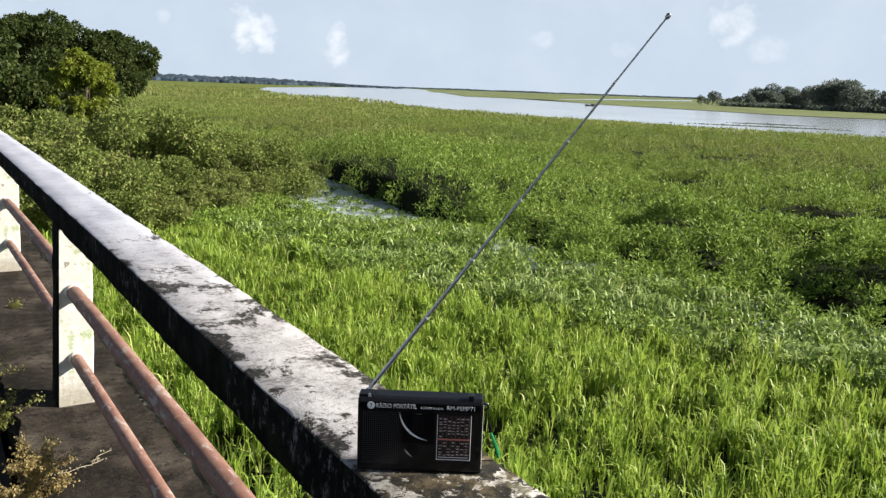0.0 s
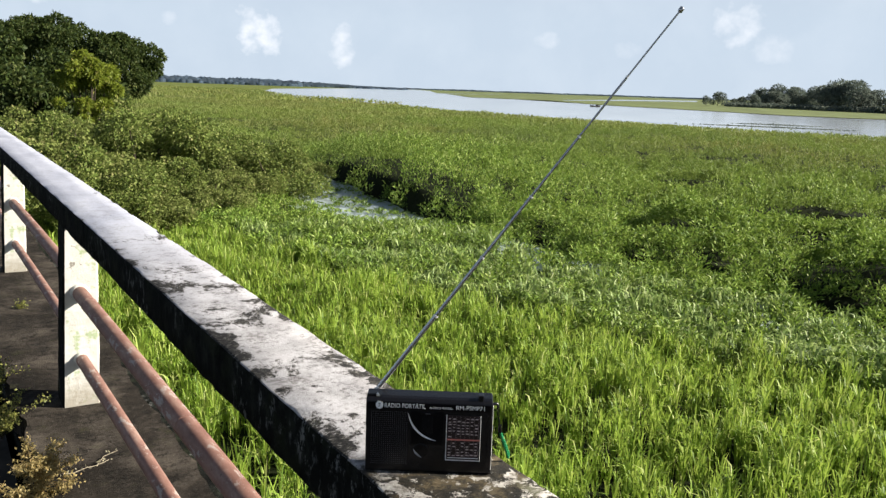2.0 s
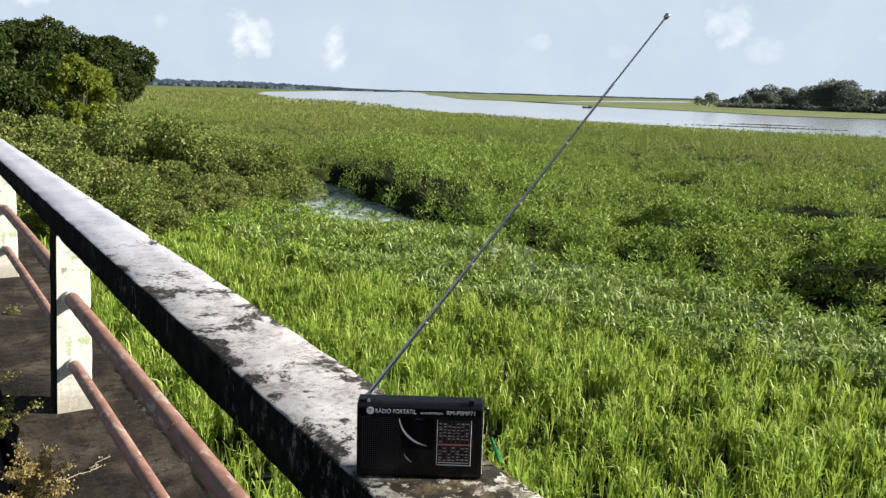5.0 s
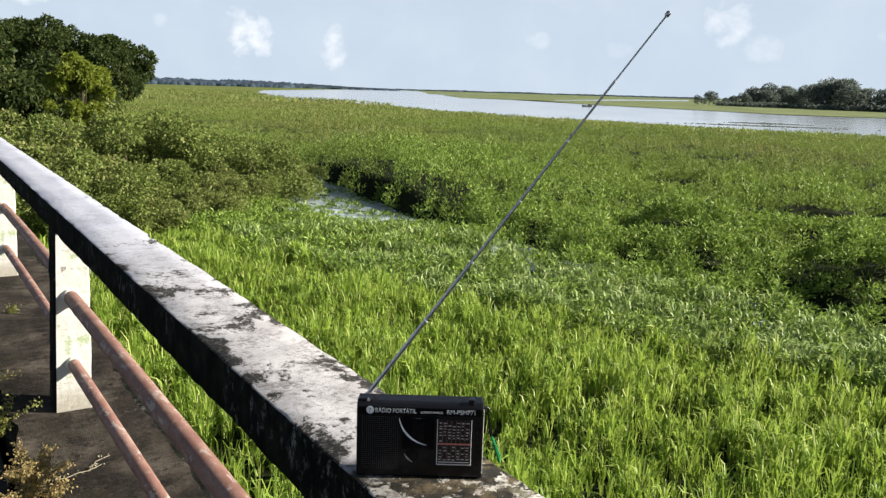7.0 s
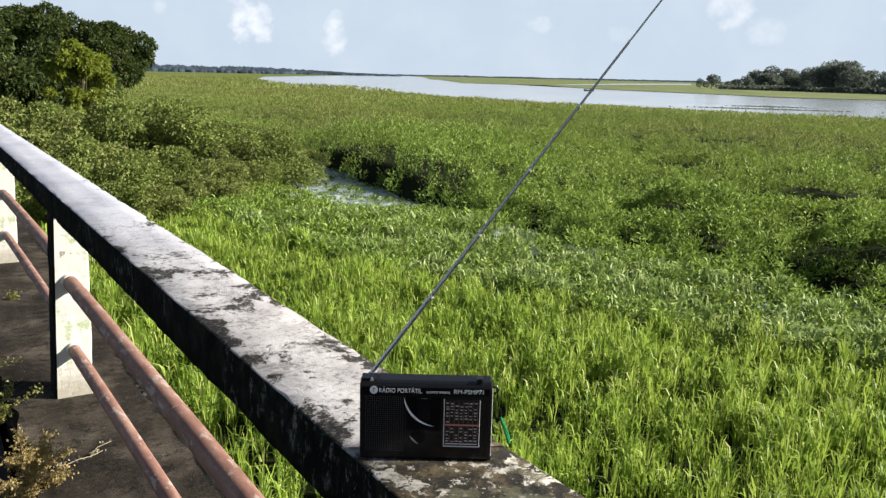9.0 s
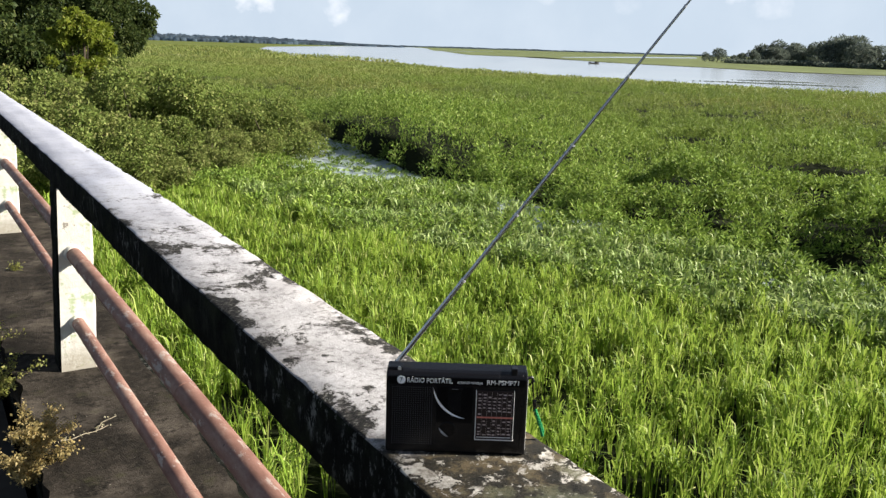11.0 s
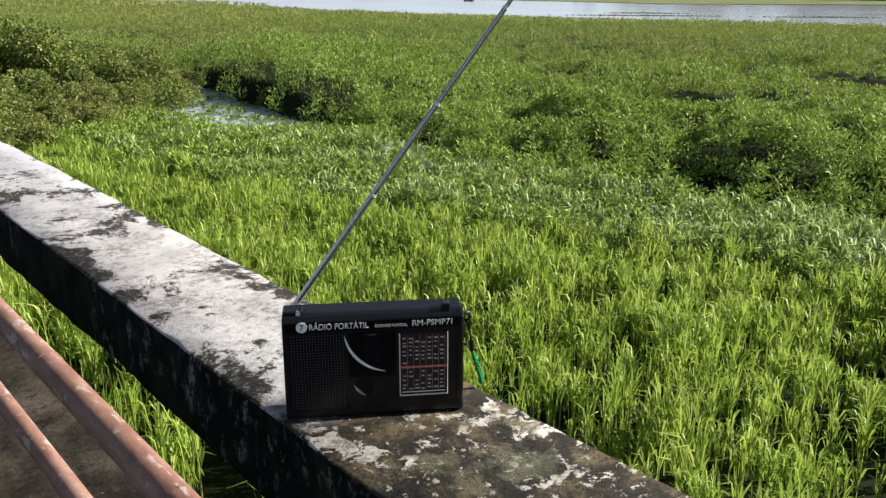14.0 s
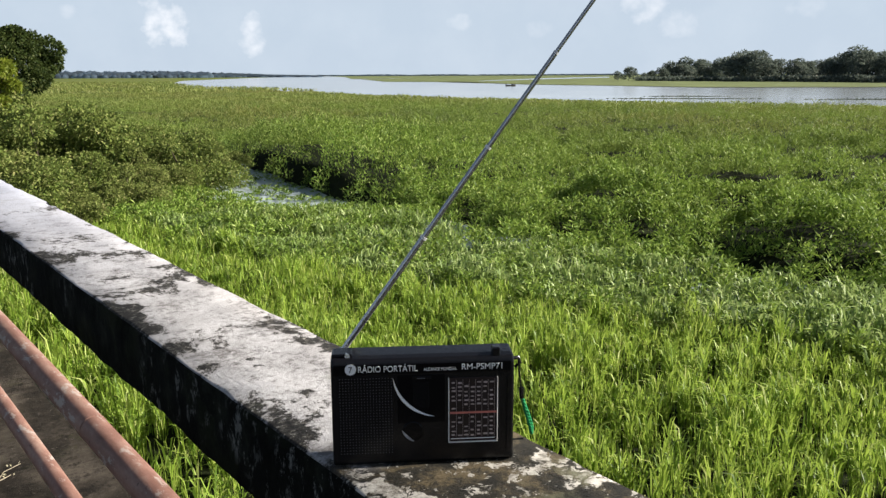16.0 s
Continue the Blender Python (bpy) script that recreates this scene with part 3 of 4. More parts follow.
def beam():
    """The coping: a long cast beam with chipped, wavering edges."""
    rng = np.random.default_rng(5)
    ys = np.concatenate([np.arange(-10.5, -3, 0.25), np.arange(-3, 9, 0.02), np.arange(9, 34, 0.25)])
    n = len(ys)

    def rough(amount, chips):
        v = rng.normal(size=n) * amount
        v = np.convolve(v, np.ones(5) / 5, "same") + np.convolve(rng.normal(size=n) * amount * 2, np.ones(25) / 25, "same")
        for c in rng.integers(10, n - 10, chips):
            v[c:c + rng.integers(2, 5)] += rng.uniform(0.001, 0.0032)
        return v
    e0, e1, b0, s0, t0 = rough(0.0016, 60), rough(0.0016, 50), rough(0.002, 40), rough(0.002, 0), rough(0.0002, 0)
    bv = 0.006
    prof = [(0 + s0, CAP_Z - CAP_T + b0), (0 + s0 * 0.6 + 0.001, CAP_Z - 0.055 + 0 * e0), (0.001 + e0, CAP_Z - bv - e0), (bv * 0.5 + e0, CAP_Z - bv * 0.35 - e0 * 0.6), (bv + e0 * 1.5, CAP_Z + t0),
            (CAP_W * 0.35 + 0 * e0, CAP_Z + 0.0015 + t0), (CAP_W * 0.7 + 0 * e0, CAP_Z + 0.001 - t0), (CAP_W - bv - e1 * 1.5, CAP_Z + t0), (CAP_W - e1, CAP_Z - bv - e1), (CAP_W + 0 * e1, CAP_Z - CAP_T + 0 * e1)]
    v = np.stack([np.stack([px + 0 * ys, ys, pz + 0 * ys], 1) for px, pz in prof], 1)
    m = len(prof)
    base = (np.arange(n - 1)[:, None] * m + np.arange(m)[None, :]).reshape(-1)
    nxt = (np.arange(n - 1)[:, None] * m + (np.arange(m)[None, :] + 1) % m).reshape(-1)
    cells = np.stack([base, nxt, nxt + m, base + m], 1)
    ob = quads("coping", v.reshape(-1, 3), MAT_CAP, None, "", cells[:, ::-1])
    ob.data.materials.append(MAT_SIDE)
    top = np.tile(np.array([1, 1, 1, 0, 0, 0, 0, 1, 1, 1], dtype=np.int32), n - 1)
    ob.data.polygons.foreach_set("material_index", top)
    return ob


coping = tagged(beam(), "weathered whitewashed concrete coping with black mould", "railing", "", "structure")


def slab_outline():
    rng = random.Random(4)
    right = [(0.418 + rng.uniform(-0.012, 0.012) + 0.01 * math.sin(3 * y), y) for y in [-4 + 0.07 * k for k in range(190)]] + [(0.42, 34)]
    left = [(-0.2 + rng.uniform(-0.012, 0.012) + (0.055 * math.exp(-((y - 2.75) / 0.22) ** 2)) + 0.03 * math.exp(-((y - 3.3) / 0.1) ** 2), y) for y in [-4 + 0.07 * k for k in range(190)]] + [(-0.2, 34)]
    return [(0.42, -12)] + right + left[::-1] + [(-0.2, -12)]


def slab():
    bm = bmesh.new()
    f = bm.faces.new([bm.verts.new((x, y, 0)) for x, y in slab_outline()])
    if f.normal.z < 0:
        f.normal_flip()
    ext = bmesh.ops.extrude_face_region(bm, geom=[f])
    for v in ext["geom"]:
        if isinstance(v, bmesh.types.BMVert):
            v.co.z = -0.13
    bmesh.ops.recalc_face_normals(bm, faces=bm.faces[:])
    bmesh.ops.triangulate(bm, faces=[f for f in bm.faces if len(f.verts) > 4])
    return bm


tagged(part("walkway", slab(), MAT_FLOOR), "cracked mossy concrete walkway slab with broken edges", "walkway", "", "structure")
MAT_DARK = plain("dirty_road", (0.04, 0.037, 0.034), 0.95, 0, 0.2, 0.4, 5)
tagged(part("road", block((-9, -40, -2.6), (-0.24, 60, -0.2)), MAT_DARK), "dark dirty roadway beside the walkway", "road", "", "structure")
# Reaches past the slab: its black ledge stands in for the shaded gap.
tagged(part("retaining_wall", block((-0.2, -40, -2.6), (0.54, 60, -0.135)), MAT_SIDE), "dark concrete wall under the walkway, its ledge standing in for a shaded gap", "wall", "", "structure")


def post(y):
    root = empty("railing_post", pose(0, y, 0), "peeling whitewashed concrete railing post under the coping", "railing post", "posts of the railing")
    bm = bmesh.new()
    rng = random.Random(int(y * 10))
    rings = []
    for k in range(15):
        t = k / 14
        z = -0.01 + t * (CAP_Z - CAP_T + 0.014)
        x0, x1 = 0.012 + 0.046 * t, 0.192 + 0.024 * t
        j = [rng.uniform(-0.003, 0.003) for _ in range(8)]
        b = 0.008
        rings.append([bm.verts.new(p) for p in ((x0 + b, j[0], z), (x1 - b, j[1], z), (x1 + j[2], b, z), (x1, 0.18 - b, z), (x1 - b, 0.18, z), (x0 + b, 0.18, z), (x0 + j[3], 0.18 - b, z), (x0 + j[4], b, z))])
    for a, b in zip(rings, rings[1:]):
        for k in range(8):
            bm.faces.new((a[k], a[(k + 1) % 8], b[(k + 1) % 8], b[k]))
    bm.faces.new(rings[0][::-1])
    bm.faces.new(rings[-1])
    bmesh.ops.recalc_face_normals(bm, faces=bm.faces[:])
    # Faces towards -x take the black coping-side material, the rest whitewash.
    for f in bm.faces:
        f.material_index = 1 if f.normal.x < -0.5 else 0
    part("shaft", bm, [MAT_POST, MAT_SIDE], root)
    # mortar rings round the pipe ends
    for z, r, x in ((0.60, 0.045, 0.116), (0.25, 0.038, 0.112)):
        part("mortar_collar", tube([(x, 0.004, z), (x, -0.012, z), (x + 0.001, -0.02, z)], [r * 1.08, r * 1.0, r * 0.9], 14), MAT_POST, root)
    return root


def pipe(y, p0, p1, r, label):
    """One run of handrail pipe between two posts, slightly bowed outwards."""
    (x0, z0), (x1, z1) = p0, p1
    pts = []
    for k in range(25):
        t = k / 24
        pts.append((x0 + (x1 - x0) * t + 0.003 * math.sin(math.pi * t), y - 3.28 * t, z0 + (z1 - z0) * t))
    root = empty("rail_pipe", pose(0, 0, 0), label, "railing pipe", "pipes of the railing")
    part("pipe", tube(pts, r, 18), MAT_PIPE, root)
    for t, s in ((2.0, 1.045), (14.0, 1.03)):
        i = int(t)
        a, b = Vector(pts[i]), Vector(pts[i + 1])
        part("weld_ring", tube([a, a + (b - a) * 0.12], r * s, 18), MAT_PIPE, root)


SPACING = 3.46
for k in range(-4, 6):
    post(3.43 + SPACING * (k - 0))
for k in range(-3, 5):
    y = 3.43 + SPACING * k
    pipe(y, (0.116, 0.60), (0.149, 0.60), 0.0365, "upper rusty red painted railing pipe between posts")
    pipe(y, (0.112, 0.25), (0.150, 0.25), 0.0305, "lower rusty red painted railing pipe between posts")

# ---- the portable radio ----
RW, RD = 0.1825, 0.040
radio = empty("portable_radio", pose(0.0075, -0.0065, CAP_Z + 0.0015, 0, 0, -32.6) @ Matrix.Diagonal((1.008, 1.0, 1.017, 1)), "black plastic portable radio with raised telescopic antenna on the coping", "radio")


def radio_body():
    """A case with a flat front, a rounded upper front edge and soft corners."""
    prof = [(0.0, 0.004), (0.0, 0.1045), (0.0014, 0.1080), (0.005, 0.1105), (0.012, 0.1118), (RD - 0.006, 0.1128), (RD, 0.109), (RD, 0.004), (RD - 0.004, 0.0), (0.004, 0.0)]
    bm = bmesh.new()
    ends = []
    for x in (0.0, RW):
        ends.append([bm.verts.new((x, y, z)) for y, z in prof])
    n = len(prof)
    for k in range(n):
        bm.faces.new((ends[0][k], ends[0][(k + 1) % n], ends[1][(k + 1) % n], ends[1][k]))
    caps = [bm.faces.new(ends[0]), bm.faces.new(ends[1])]
    bmesh.ops.recalc_face_normals(bm, faces=bm.faces[:])
    bmesh.ops.bevel(bm, geom=list({e for f in caps for e in f.edges}), offset=0.0025, segments=3, profile=0.5, affect="EDGES")
    return bm


part("case", radio_body(), MAT_PLASTIC, radio)
part("upper_trim", block((0.003, -0.0012, 0.0955), (RW - 0.003, 0.003, 0.1065), 0.0008), MAT_GLOSSY, radio, "glossy black printed band")


def letters(name, text, x, z, width, height, material, parent, y=-0.0016):
    """Raised print: the words as one mesh, set to the given width and capital height."""
    cu = bpy.data.curves.new(name, "FONT")
    cu.body, cu.size, cu.extrude = text, 1.0, 0.01
    tmp = new(name, cu)
    me = bpy.data.meshes.new_from_object(tmp.evaluated_get(bpy.context.evaluated_depsgraph_get()))
    bpy.data.objects.remove(tmp)
    co = np.zeros(len(me.vertices) * 3, dtype=np.float32)
    me.vertices.foreach_get("co", co)
    co = co.reshape(-1, 3)
    x0, x1 = co[:, 0].min(), co[:, 0].max()
    sx, sz = width / (x1 - x0), height / 0.70
    out = np.stack([x + (co[:, 0] - x0) * sx, y - co[:, 2] * 0.02, z + co[:, 1] * sz], 1)
    me.vertices.foreach_set("co", np.ascontiguousarray(out, dtype=np.float32).ravel())
    me.update()
    me.materials.append(material)
    ob = new(name, me)
    ob.parent = parent
    return ob


def disc(cx, cz, r, y, sides=28, thick=0.0004):
    return tube([(cx, y, cz), (cx, y - thick, cz)], r, sides)


badge = part("badge", disc(0.0195, 0.1016, 0.0055, -0.0012), MAT_PRINT, radio, "round white badge")
letters("numeral", "7", 0.0176, 0.0985, 0.0036, 0.0062, MAT_PLASTIC, badge, -0.0018)
letters("lettering", "RÁDIO PORTÁTIL", 0.0270, 0.0985, 0.0585, 0.0062, MAT_PRINT, radio)
letters("lettering", "ALCANCE MUNDIAL", 0.0915, 0.0986, 0.0330, 0.0030, MAT_PRINT, radio)
letters("lettering", "RM-PSMP71", 0.1295, 0.0986, 0.0405, 0.0060, MAT_PRINT, radio)


def grille():
    """The loudspeaker grille: rows of small raised dots on a sunk panel."""
    bm = bmesh.new()
    for i in range(18):
        for j in range(27):
            x, z = 0.0085 + i * 0.0030, 0.0135 + j * 0.0030
            vs = [bm.verts.new((x + 0.00062 * a, -0.0004, z + 0.00062 * b)) for a, b in ((-1, 0), (0, -1), (1, 0), (0, 1))]
            t = bm.verts.new((x, -0.0011, z))
            for k in range(4):
                bm.faces.new((vs[k], vs[(k + 1) % 4], t))
    return bm


panel = part("grille_panel", block((0.0065, -0.0004, 0.0085), (0.0625, 0.002, 0.0940), 0.0003, 1), MAT_PLASTIC, radio, "perforated loudspeaker grille")
tagged(part("grille_dots", grille(), MAT_GRILLE, panel), "", "", "", "stuff")


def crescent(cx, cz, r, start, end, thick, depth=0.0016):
    """A moon-shaped ledge that draws a highlight: widest in the middle, pointed at its ends, sloping inwards."""
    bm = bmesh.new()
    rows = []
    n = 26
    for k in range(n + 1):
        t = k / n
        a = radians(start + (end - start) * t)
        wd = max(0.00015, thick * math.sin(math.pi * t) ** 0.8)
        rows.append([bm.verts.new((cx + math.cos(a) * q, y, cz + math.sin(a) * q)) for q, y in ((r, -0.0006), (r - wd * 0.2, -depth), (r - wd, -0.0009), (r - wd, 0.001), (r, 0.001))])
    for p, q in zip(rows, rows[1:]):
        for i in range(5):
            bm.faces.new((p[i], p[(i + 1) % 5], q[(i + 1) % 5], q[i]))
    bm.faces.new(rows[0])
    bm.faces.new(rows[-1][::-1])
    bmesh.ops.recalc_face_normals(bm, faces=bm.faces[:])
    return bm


part("tuning_panel", block((0.0655, -0.0005, 0.044), (0.1125, 0.002, 0.0940), 0.0003, 1), MAT_GLOSSY, radio, "glossy panel beside the dial")
# The lit edge of the round recess, painted as a silver crescent.
part("tuning_highlight", crescent(0.1035, 0.0930, 0.0425, 182, 268, 0.0032), MAT_SILVER, radio, "silver crescent painted as the panel edge's highlight")
label_tab = part("band_label", block((0.0800, -0.0010, 0.0890), (0.0990, 0.001, 0.0925), 0.0004, 1), MAT_PLASTIC, radio)
part("label_line", block((0.0850, -0.0013, 0.0902), (0.0930, 0.0, 0.0910), 0.0001, 1), MAT_GRILLE, label_tab)


def ribs():
    """Fine raised grid beside the tuning panel's painted highlight."""
    bm = bmesh.new()
    for i in range(8):
        for j in range(13):
            x, z = 0.0815 + i * 0.0021, 0.0605 + j * 0.0021
            if math.hypot(x - 0.1035, z - 0.093) > 0.037:
                continue
            vs = [bm.verts.new((x + 0.0006 * a, -0.0005, z + 0.0006 * b)) for a, b in ((-1, -1), (1, -1), (1, 1), (-1, 1))]
            top = bm.verts.new((x, -0.0011, z))
            for k in range(4):
                bm.faces.new((vs[k], vs[(k + 1) % 4], top))
    return bm


tagged(part("tuning_grid", ribs(), MAT_PLASTIC, radio), "", "", "", "stuff")
knob = part("volume_wheel", tube([(0.0805, 0.001, 0.0352), (0.0805, -0.0006, 0.0352), (0.0805, -0.0009, 0.0352)], [0.0105, 0.0105, 0.0092], 28), MAT_GLOSSY, radio)
# Grey crescent painting the faint highlight at the wheel's edge.
part("wheel_highlight", crescent(0.0835, 0.0385, 0.0142, 188, 262, 0.0030, 0.0014), MAT_DULL_HIGHLIGHT, knob, "grey crescent painted as the wheel edge's highlight")

dial = part("dial", block((0.1165, -0.0010, 0.0222), (0.1655, 0.002, 0.0900), 0.0003, 1), MAT_DIAL, radio, "dark dial window with tuning scales")
for a, b in (((0.1160, 0.0217), (0.1170, 0.0902)), ((0.1160, 0.0217), (0.1660, 0.0229)), ((0.1651, 0.0217), (0.1658, 0.0902))):
    part("dial_border", block((a[0], -0.0019, a[1]), (b[0], 0.001, b[1]), 0.0002, 1), MAT_SILVER, dial, "silver border")
rr = random.Random(9)
for i in range(7):
    x = 0.1194 + i * 0.0064
    part("scale_line", block((x + 0.0047, -0.0014, 0.0275), (x + 0.0049, 0, 0.088)), MAT_SCALE, dial)
    for j in range(13):
        z = 0.0290 + j * 0.0046 + rr.uniform(-0.0006, 0.0006)
        if abs(z - 0.0540) < 0.003 or rr.random() < 0.12:
            continue
        part("scale_mark", block((x, -0.0014, z), (x + rr.uniform(0.0028, 0.0042), 0, z + rr.uniform(0.0011, 0.0019))), MAT_SCALE, dial)
part("scale_bar", block((0.1185, -0.0015, 0.0255), (0.163, 0, 0.0262)), MAT_PRINT, dial)
part("tuning_pointer", block((0.1178, -0.0018, 0.0525), (0.1650, 0, 0.0545)), MAT_RED, dial, "red tuning line")
part("side_rail", block((0.1745, -0.0011, 0.012), (0.1765, 0.001, 0.090), 0.0003, 1), MAT_GLOSSY, radio)
# Silver strip that paints the highlight along the case's right edge.
part("case_edge_highlight", block((RW - 0.0012, 0.006, 0.006), (RW + 0.0006, 0.0085, 0.104), 0.0003, 1), MAT_SILVER, radio, "thin bright strip painted as the case edge's highlight")
part("top_switch", block((0.1610, 0.004, 0.1085), (0.1685, 0.017, 0.1185), 0.0012), MAT_PLASTIC, radio)
part("antenna_mount", block((0.0005, 0.008, 0.107), (0.0215, 0.030, 0.1142), 0.002), MAT_GLOSSY, radio)

# telescopic antenna: sections that thin towards the tip
inv = radio.matrix_world.inverted()
A0, A1 = inv @ Vector((0.043, 0.028, 1.230)), inv @ Vector((0.354, -0.226, 1.795))
JOINTS = [A0 + (A1 - A0) * f for f in (0.0, 0.213, 0.374, 0.535, 0.687, 0.833, 0.983)]
A1 = JOINTS[-1]
antenna = part("antenna", tube([A0 - (A1 - A0).normalized() * 0.004, A0], 0.0042, 12), MAT_CHROME, radio, "chrome telescopic antenna")
part("antenna_swivel", tube([(0.0165, 0.0075, 0.1125), A0], [0.0026, 0.0034], 10), MAT_CHROME, antenna)
for k in range(6):
    p, q = JOINTS[k], JOINTS[k + 1]
    r = 0.0033 - 0.00042 * k
    part("antenna_section", tube([p, q], r, 10), MAT_CHROME, antenna)
    c = (q - p).normalized()
    if k < 5:
        part("antenna_ring", tube([q - c * 0.0025, q], r * 1.12, 10), MAT_SILVER, antenna)
c = (A1 - A0).normalized()
part("antenna_tip", tube([A1 - c * 0.001, A1 + c * 0.001, A1 + c * 0.006, A1 + c * 0.007], [0.0018, 0.0034, 0.0034, 0.0024], 10), MAT_CHROME, antenna)

# wrist strap hanging from the back corner
strap = part("wrist_strap", tube([(RW - 0.001, 0.012, 0.104), (RW + 0.006, 0.013, 0.1045), (RW + 0.008, 0.014, 0.099), (RW + 0.003, 0.014, 0.094)], 0.0022, 8), MAT_PLASTIC, radio, "green braided wrist strap")
part("cord", tube([(RW + 0.007, 0.014, 0.1), (RW + 0.0085, 0.020, 0.085), (RW + 0.0115, 0.026, 0.068), (RW + 0.013, 0.030, 0.058)], 0.0011, 6), MAT_PLASTIC, strap, "thin black cord")
part("clasp", tube([(RW + 0.0125, 0.029, 0.066), (RW + 0.0135, 0.031, 0.054)], 0.0026, 8), MAT_PLASTIC, strap)


def rope(points, r):
    """Braid: three strands twisted round the line."""
    bm = bmesh.new()
    pts = [Vector(p) for p in points]
    dense = []
    for a, b in zip(pts, pts[1:]):
        dense += [a.lerp(b, t / 10) for t in range(10)]
    for s in range(3):
        line = [p + r * 0.55 * Vector((math.cos(0.9 * i + s * 2.094), math.sin(0.9 * i + s * 2.094), 0)) for i, p in enumerate(dense)]
        tube(line, r * 0.62, 6, bm)
    return bm


part("rope", rope([(RW + 0.0135, 0.031, 0.055), (RW + 0.020, 0.040, 0.034), (RW + 0.0265, 0.050, 0.014), (RW + 0.029, 0.054, 0.003)], 0.0021), MAT_ROPE, strap, "green braided rope loop")
part("rope", rope([(RW + 0.0135, 0.031, 0.055), (RW + 0.022, 0.041, 0.033), (RW + 0.029, 0.052, 0.013), (RW + 0.029, 0.054, 0.003)], 0.0019), MAT_ROPE, strap)

# ---- weeds in the walkway's cracks ----


def weed(x, y, z, height, leaves, material, seed, label):
    rng = np.random.default_rng(seed)
    root = empty("weed", pose(x, y, z), label, "weed", "weeds in the cracks")
    P, D = [], []
    for k in range(16):
        a, lean = rng.uniform(0, 6.28), rng.uniform(0.25, 1.0)
        h = height * rng.uniform(0.5, 1.0)
        pts = [np.array([math.cos(a) * lean * h * t ** 1.4, math.sin(a) * lean * h * t ** 1.4, h * t * (1 - 0.25 * t * lean)]) for t in np.linspace(0, 1, 6)]
        part("stem", tube(pts, [0.0022 * (1 - 0.13 * i) for i in range(6)], 4), MAT_BARK, root)
        for _ in range(leaves // 16):
            t = rng.uniform(0.25, 1) * 4.99
            i = int(t)
            P.append(pts[i] + (pts[i + 1] - pts[i]) * (t - i) + rng.normal(size=3) * 0.012)
            D.append(rng.normal(size=3) + [0, 0, 0.5])
    P, D = np.array(P), unit(np.array(D))
    n = len(P)
    quads("foliage", leaf_quads(P, D, rng.uniform(0.008, 0.02, n), rng.uniform(0.005, 0.011, n), rng).reshape(-1, 3), material, root)


weed(-0.17, 2.62, -0.02, 0.20, 3200, MAT_WEED, 1, "dry yellowish weed growing from the broken slab edge")
weed(-0.24, 2.48, -0.1, 0.24, 3000, MAT_WEED, 6, "dry yellowish weed growing from the broken slab edge")
weed(-0.27, 3.45, -0.12, 0.27, 1600, MAT_WEED_GREEN, 2, "small green weed growing beside the walkway")
weed(-0.27, 4.1, -0.12, 0.26, 900, MAT_WEED_GREEN, 3, "small green weed growing beside the walkway")
weed(0.02, 5.6, -0.01, 0.07, 200, MAT_WEED_GREEN, 4, "low weed sprouting from a floor crack")


def twig(points, seed):
    rng = np.random.default_rng(seed)
    root = empty("weed_runner", pose(0, 0, 0), "thin pale weed runner lying on the walkway", "weed")
    part("stem", tube(points, 0.0017, 5), MAT_TWIG, root)
    P = np.concatenate([np.array(a) + (np.array(b) - np.array(a)) * np.linspace(0, 1, 12)[:, None] for a, b in zip(points, points[1:])])
    P = P + rng.normal(size=P.shape) * 0.006
    D = unit(rng.normal(size=P.shape) + [0, 0, 0.8])
    quads("foliage", leaf_quads(P[::3], D[::3], 0.014, 0.007, rng).reshape(-1, 3), MAT_PALE, root)


MAT_PALE = foliage("pale_weed_leaves", (0.21, 0.195, 0.11), (0.31, 0.29, 0.195), (0.38, 0.36, 0.26), (0.35, 0.28, 0.17), 0.2, 0.6, 3.0)
MAT_TWIG = plain("pale_dry_stem", (0.32, 0.28, 0.21), 0.9, 0, 0.2, 0.4, 60)
twig([(-0.10, 2.60, 0.02), (-0.056, 2.621, 0.006), (-0.004, 2.641, 0.010), (0.044, 2.653, 0.006), (0.084, 2.721, 0.012), (0.151, 2.772, 0.006)], 8)
twig([(0.044, 2.653, 0.008), (0.075, 2.66, 0.012), (0.10, 2.69, 0.006)], 9)

# ---- grass and water plants of the marsh ----
rng = np.random.default_rng(11)


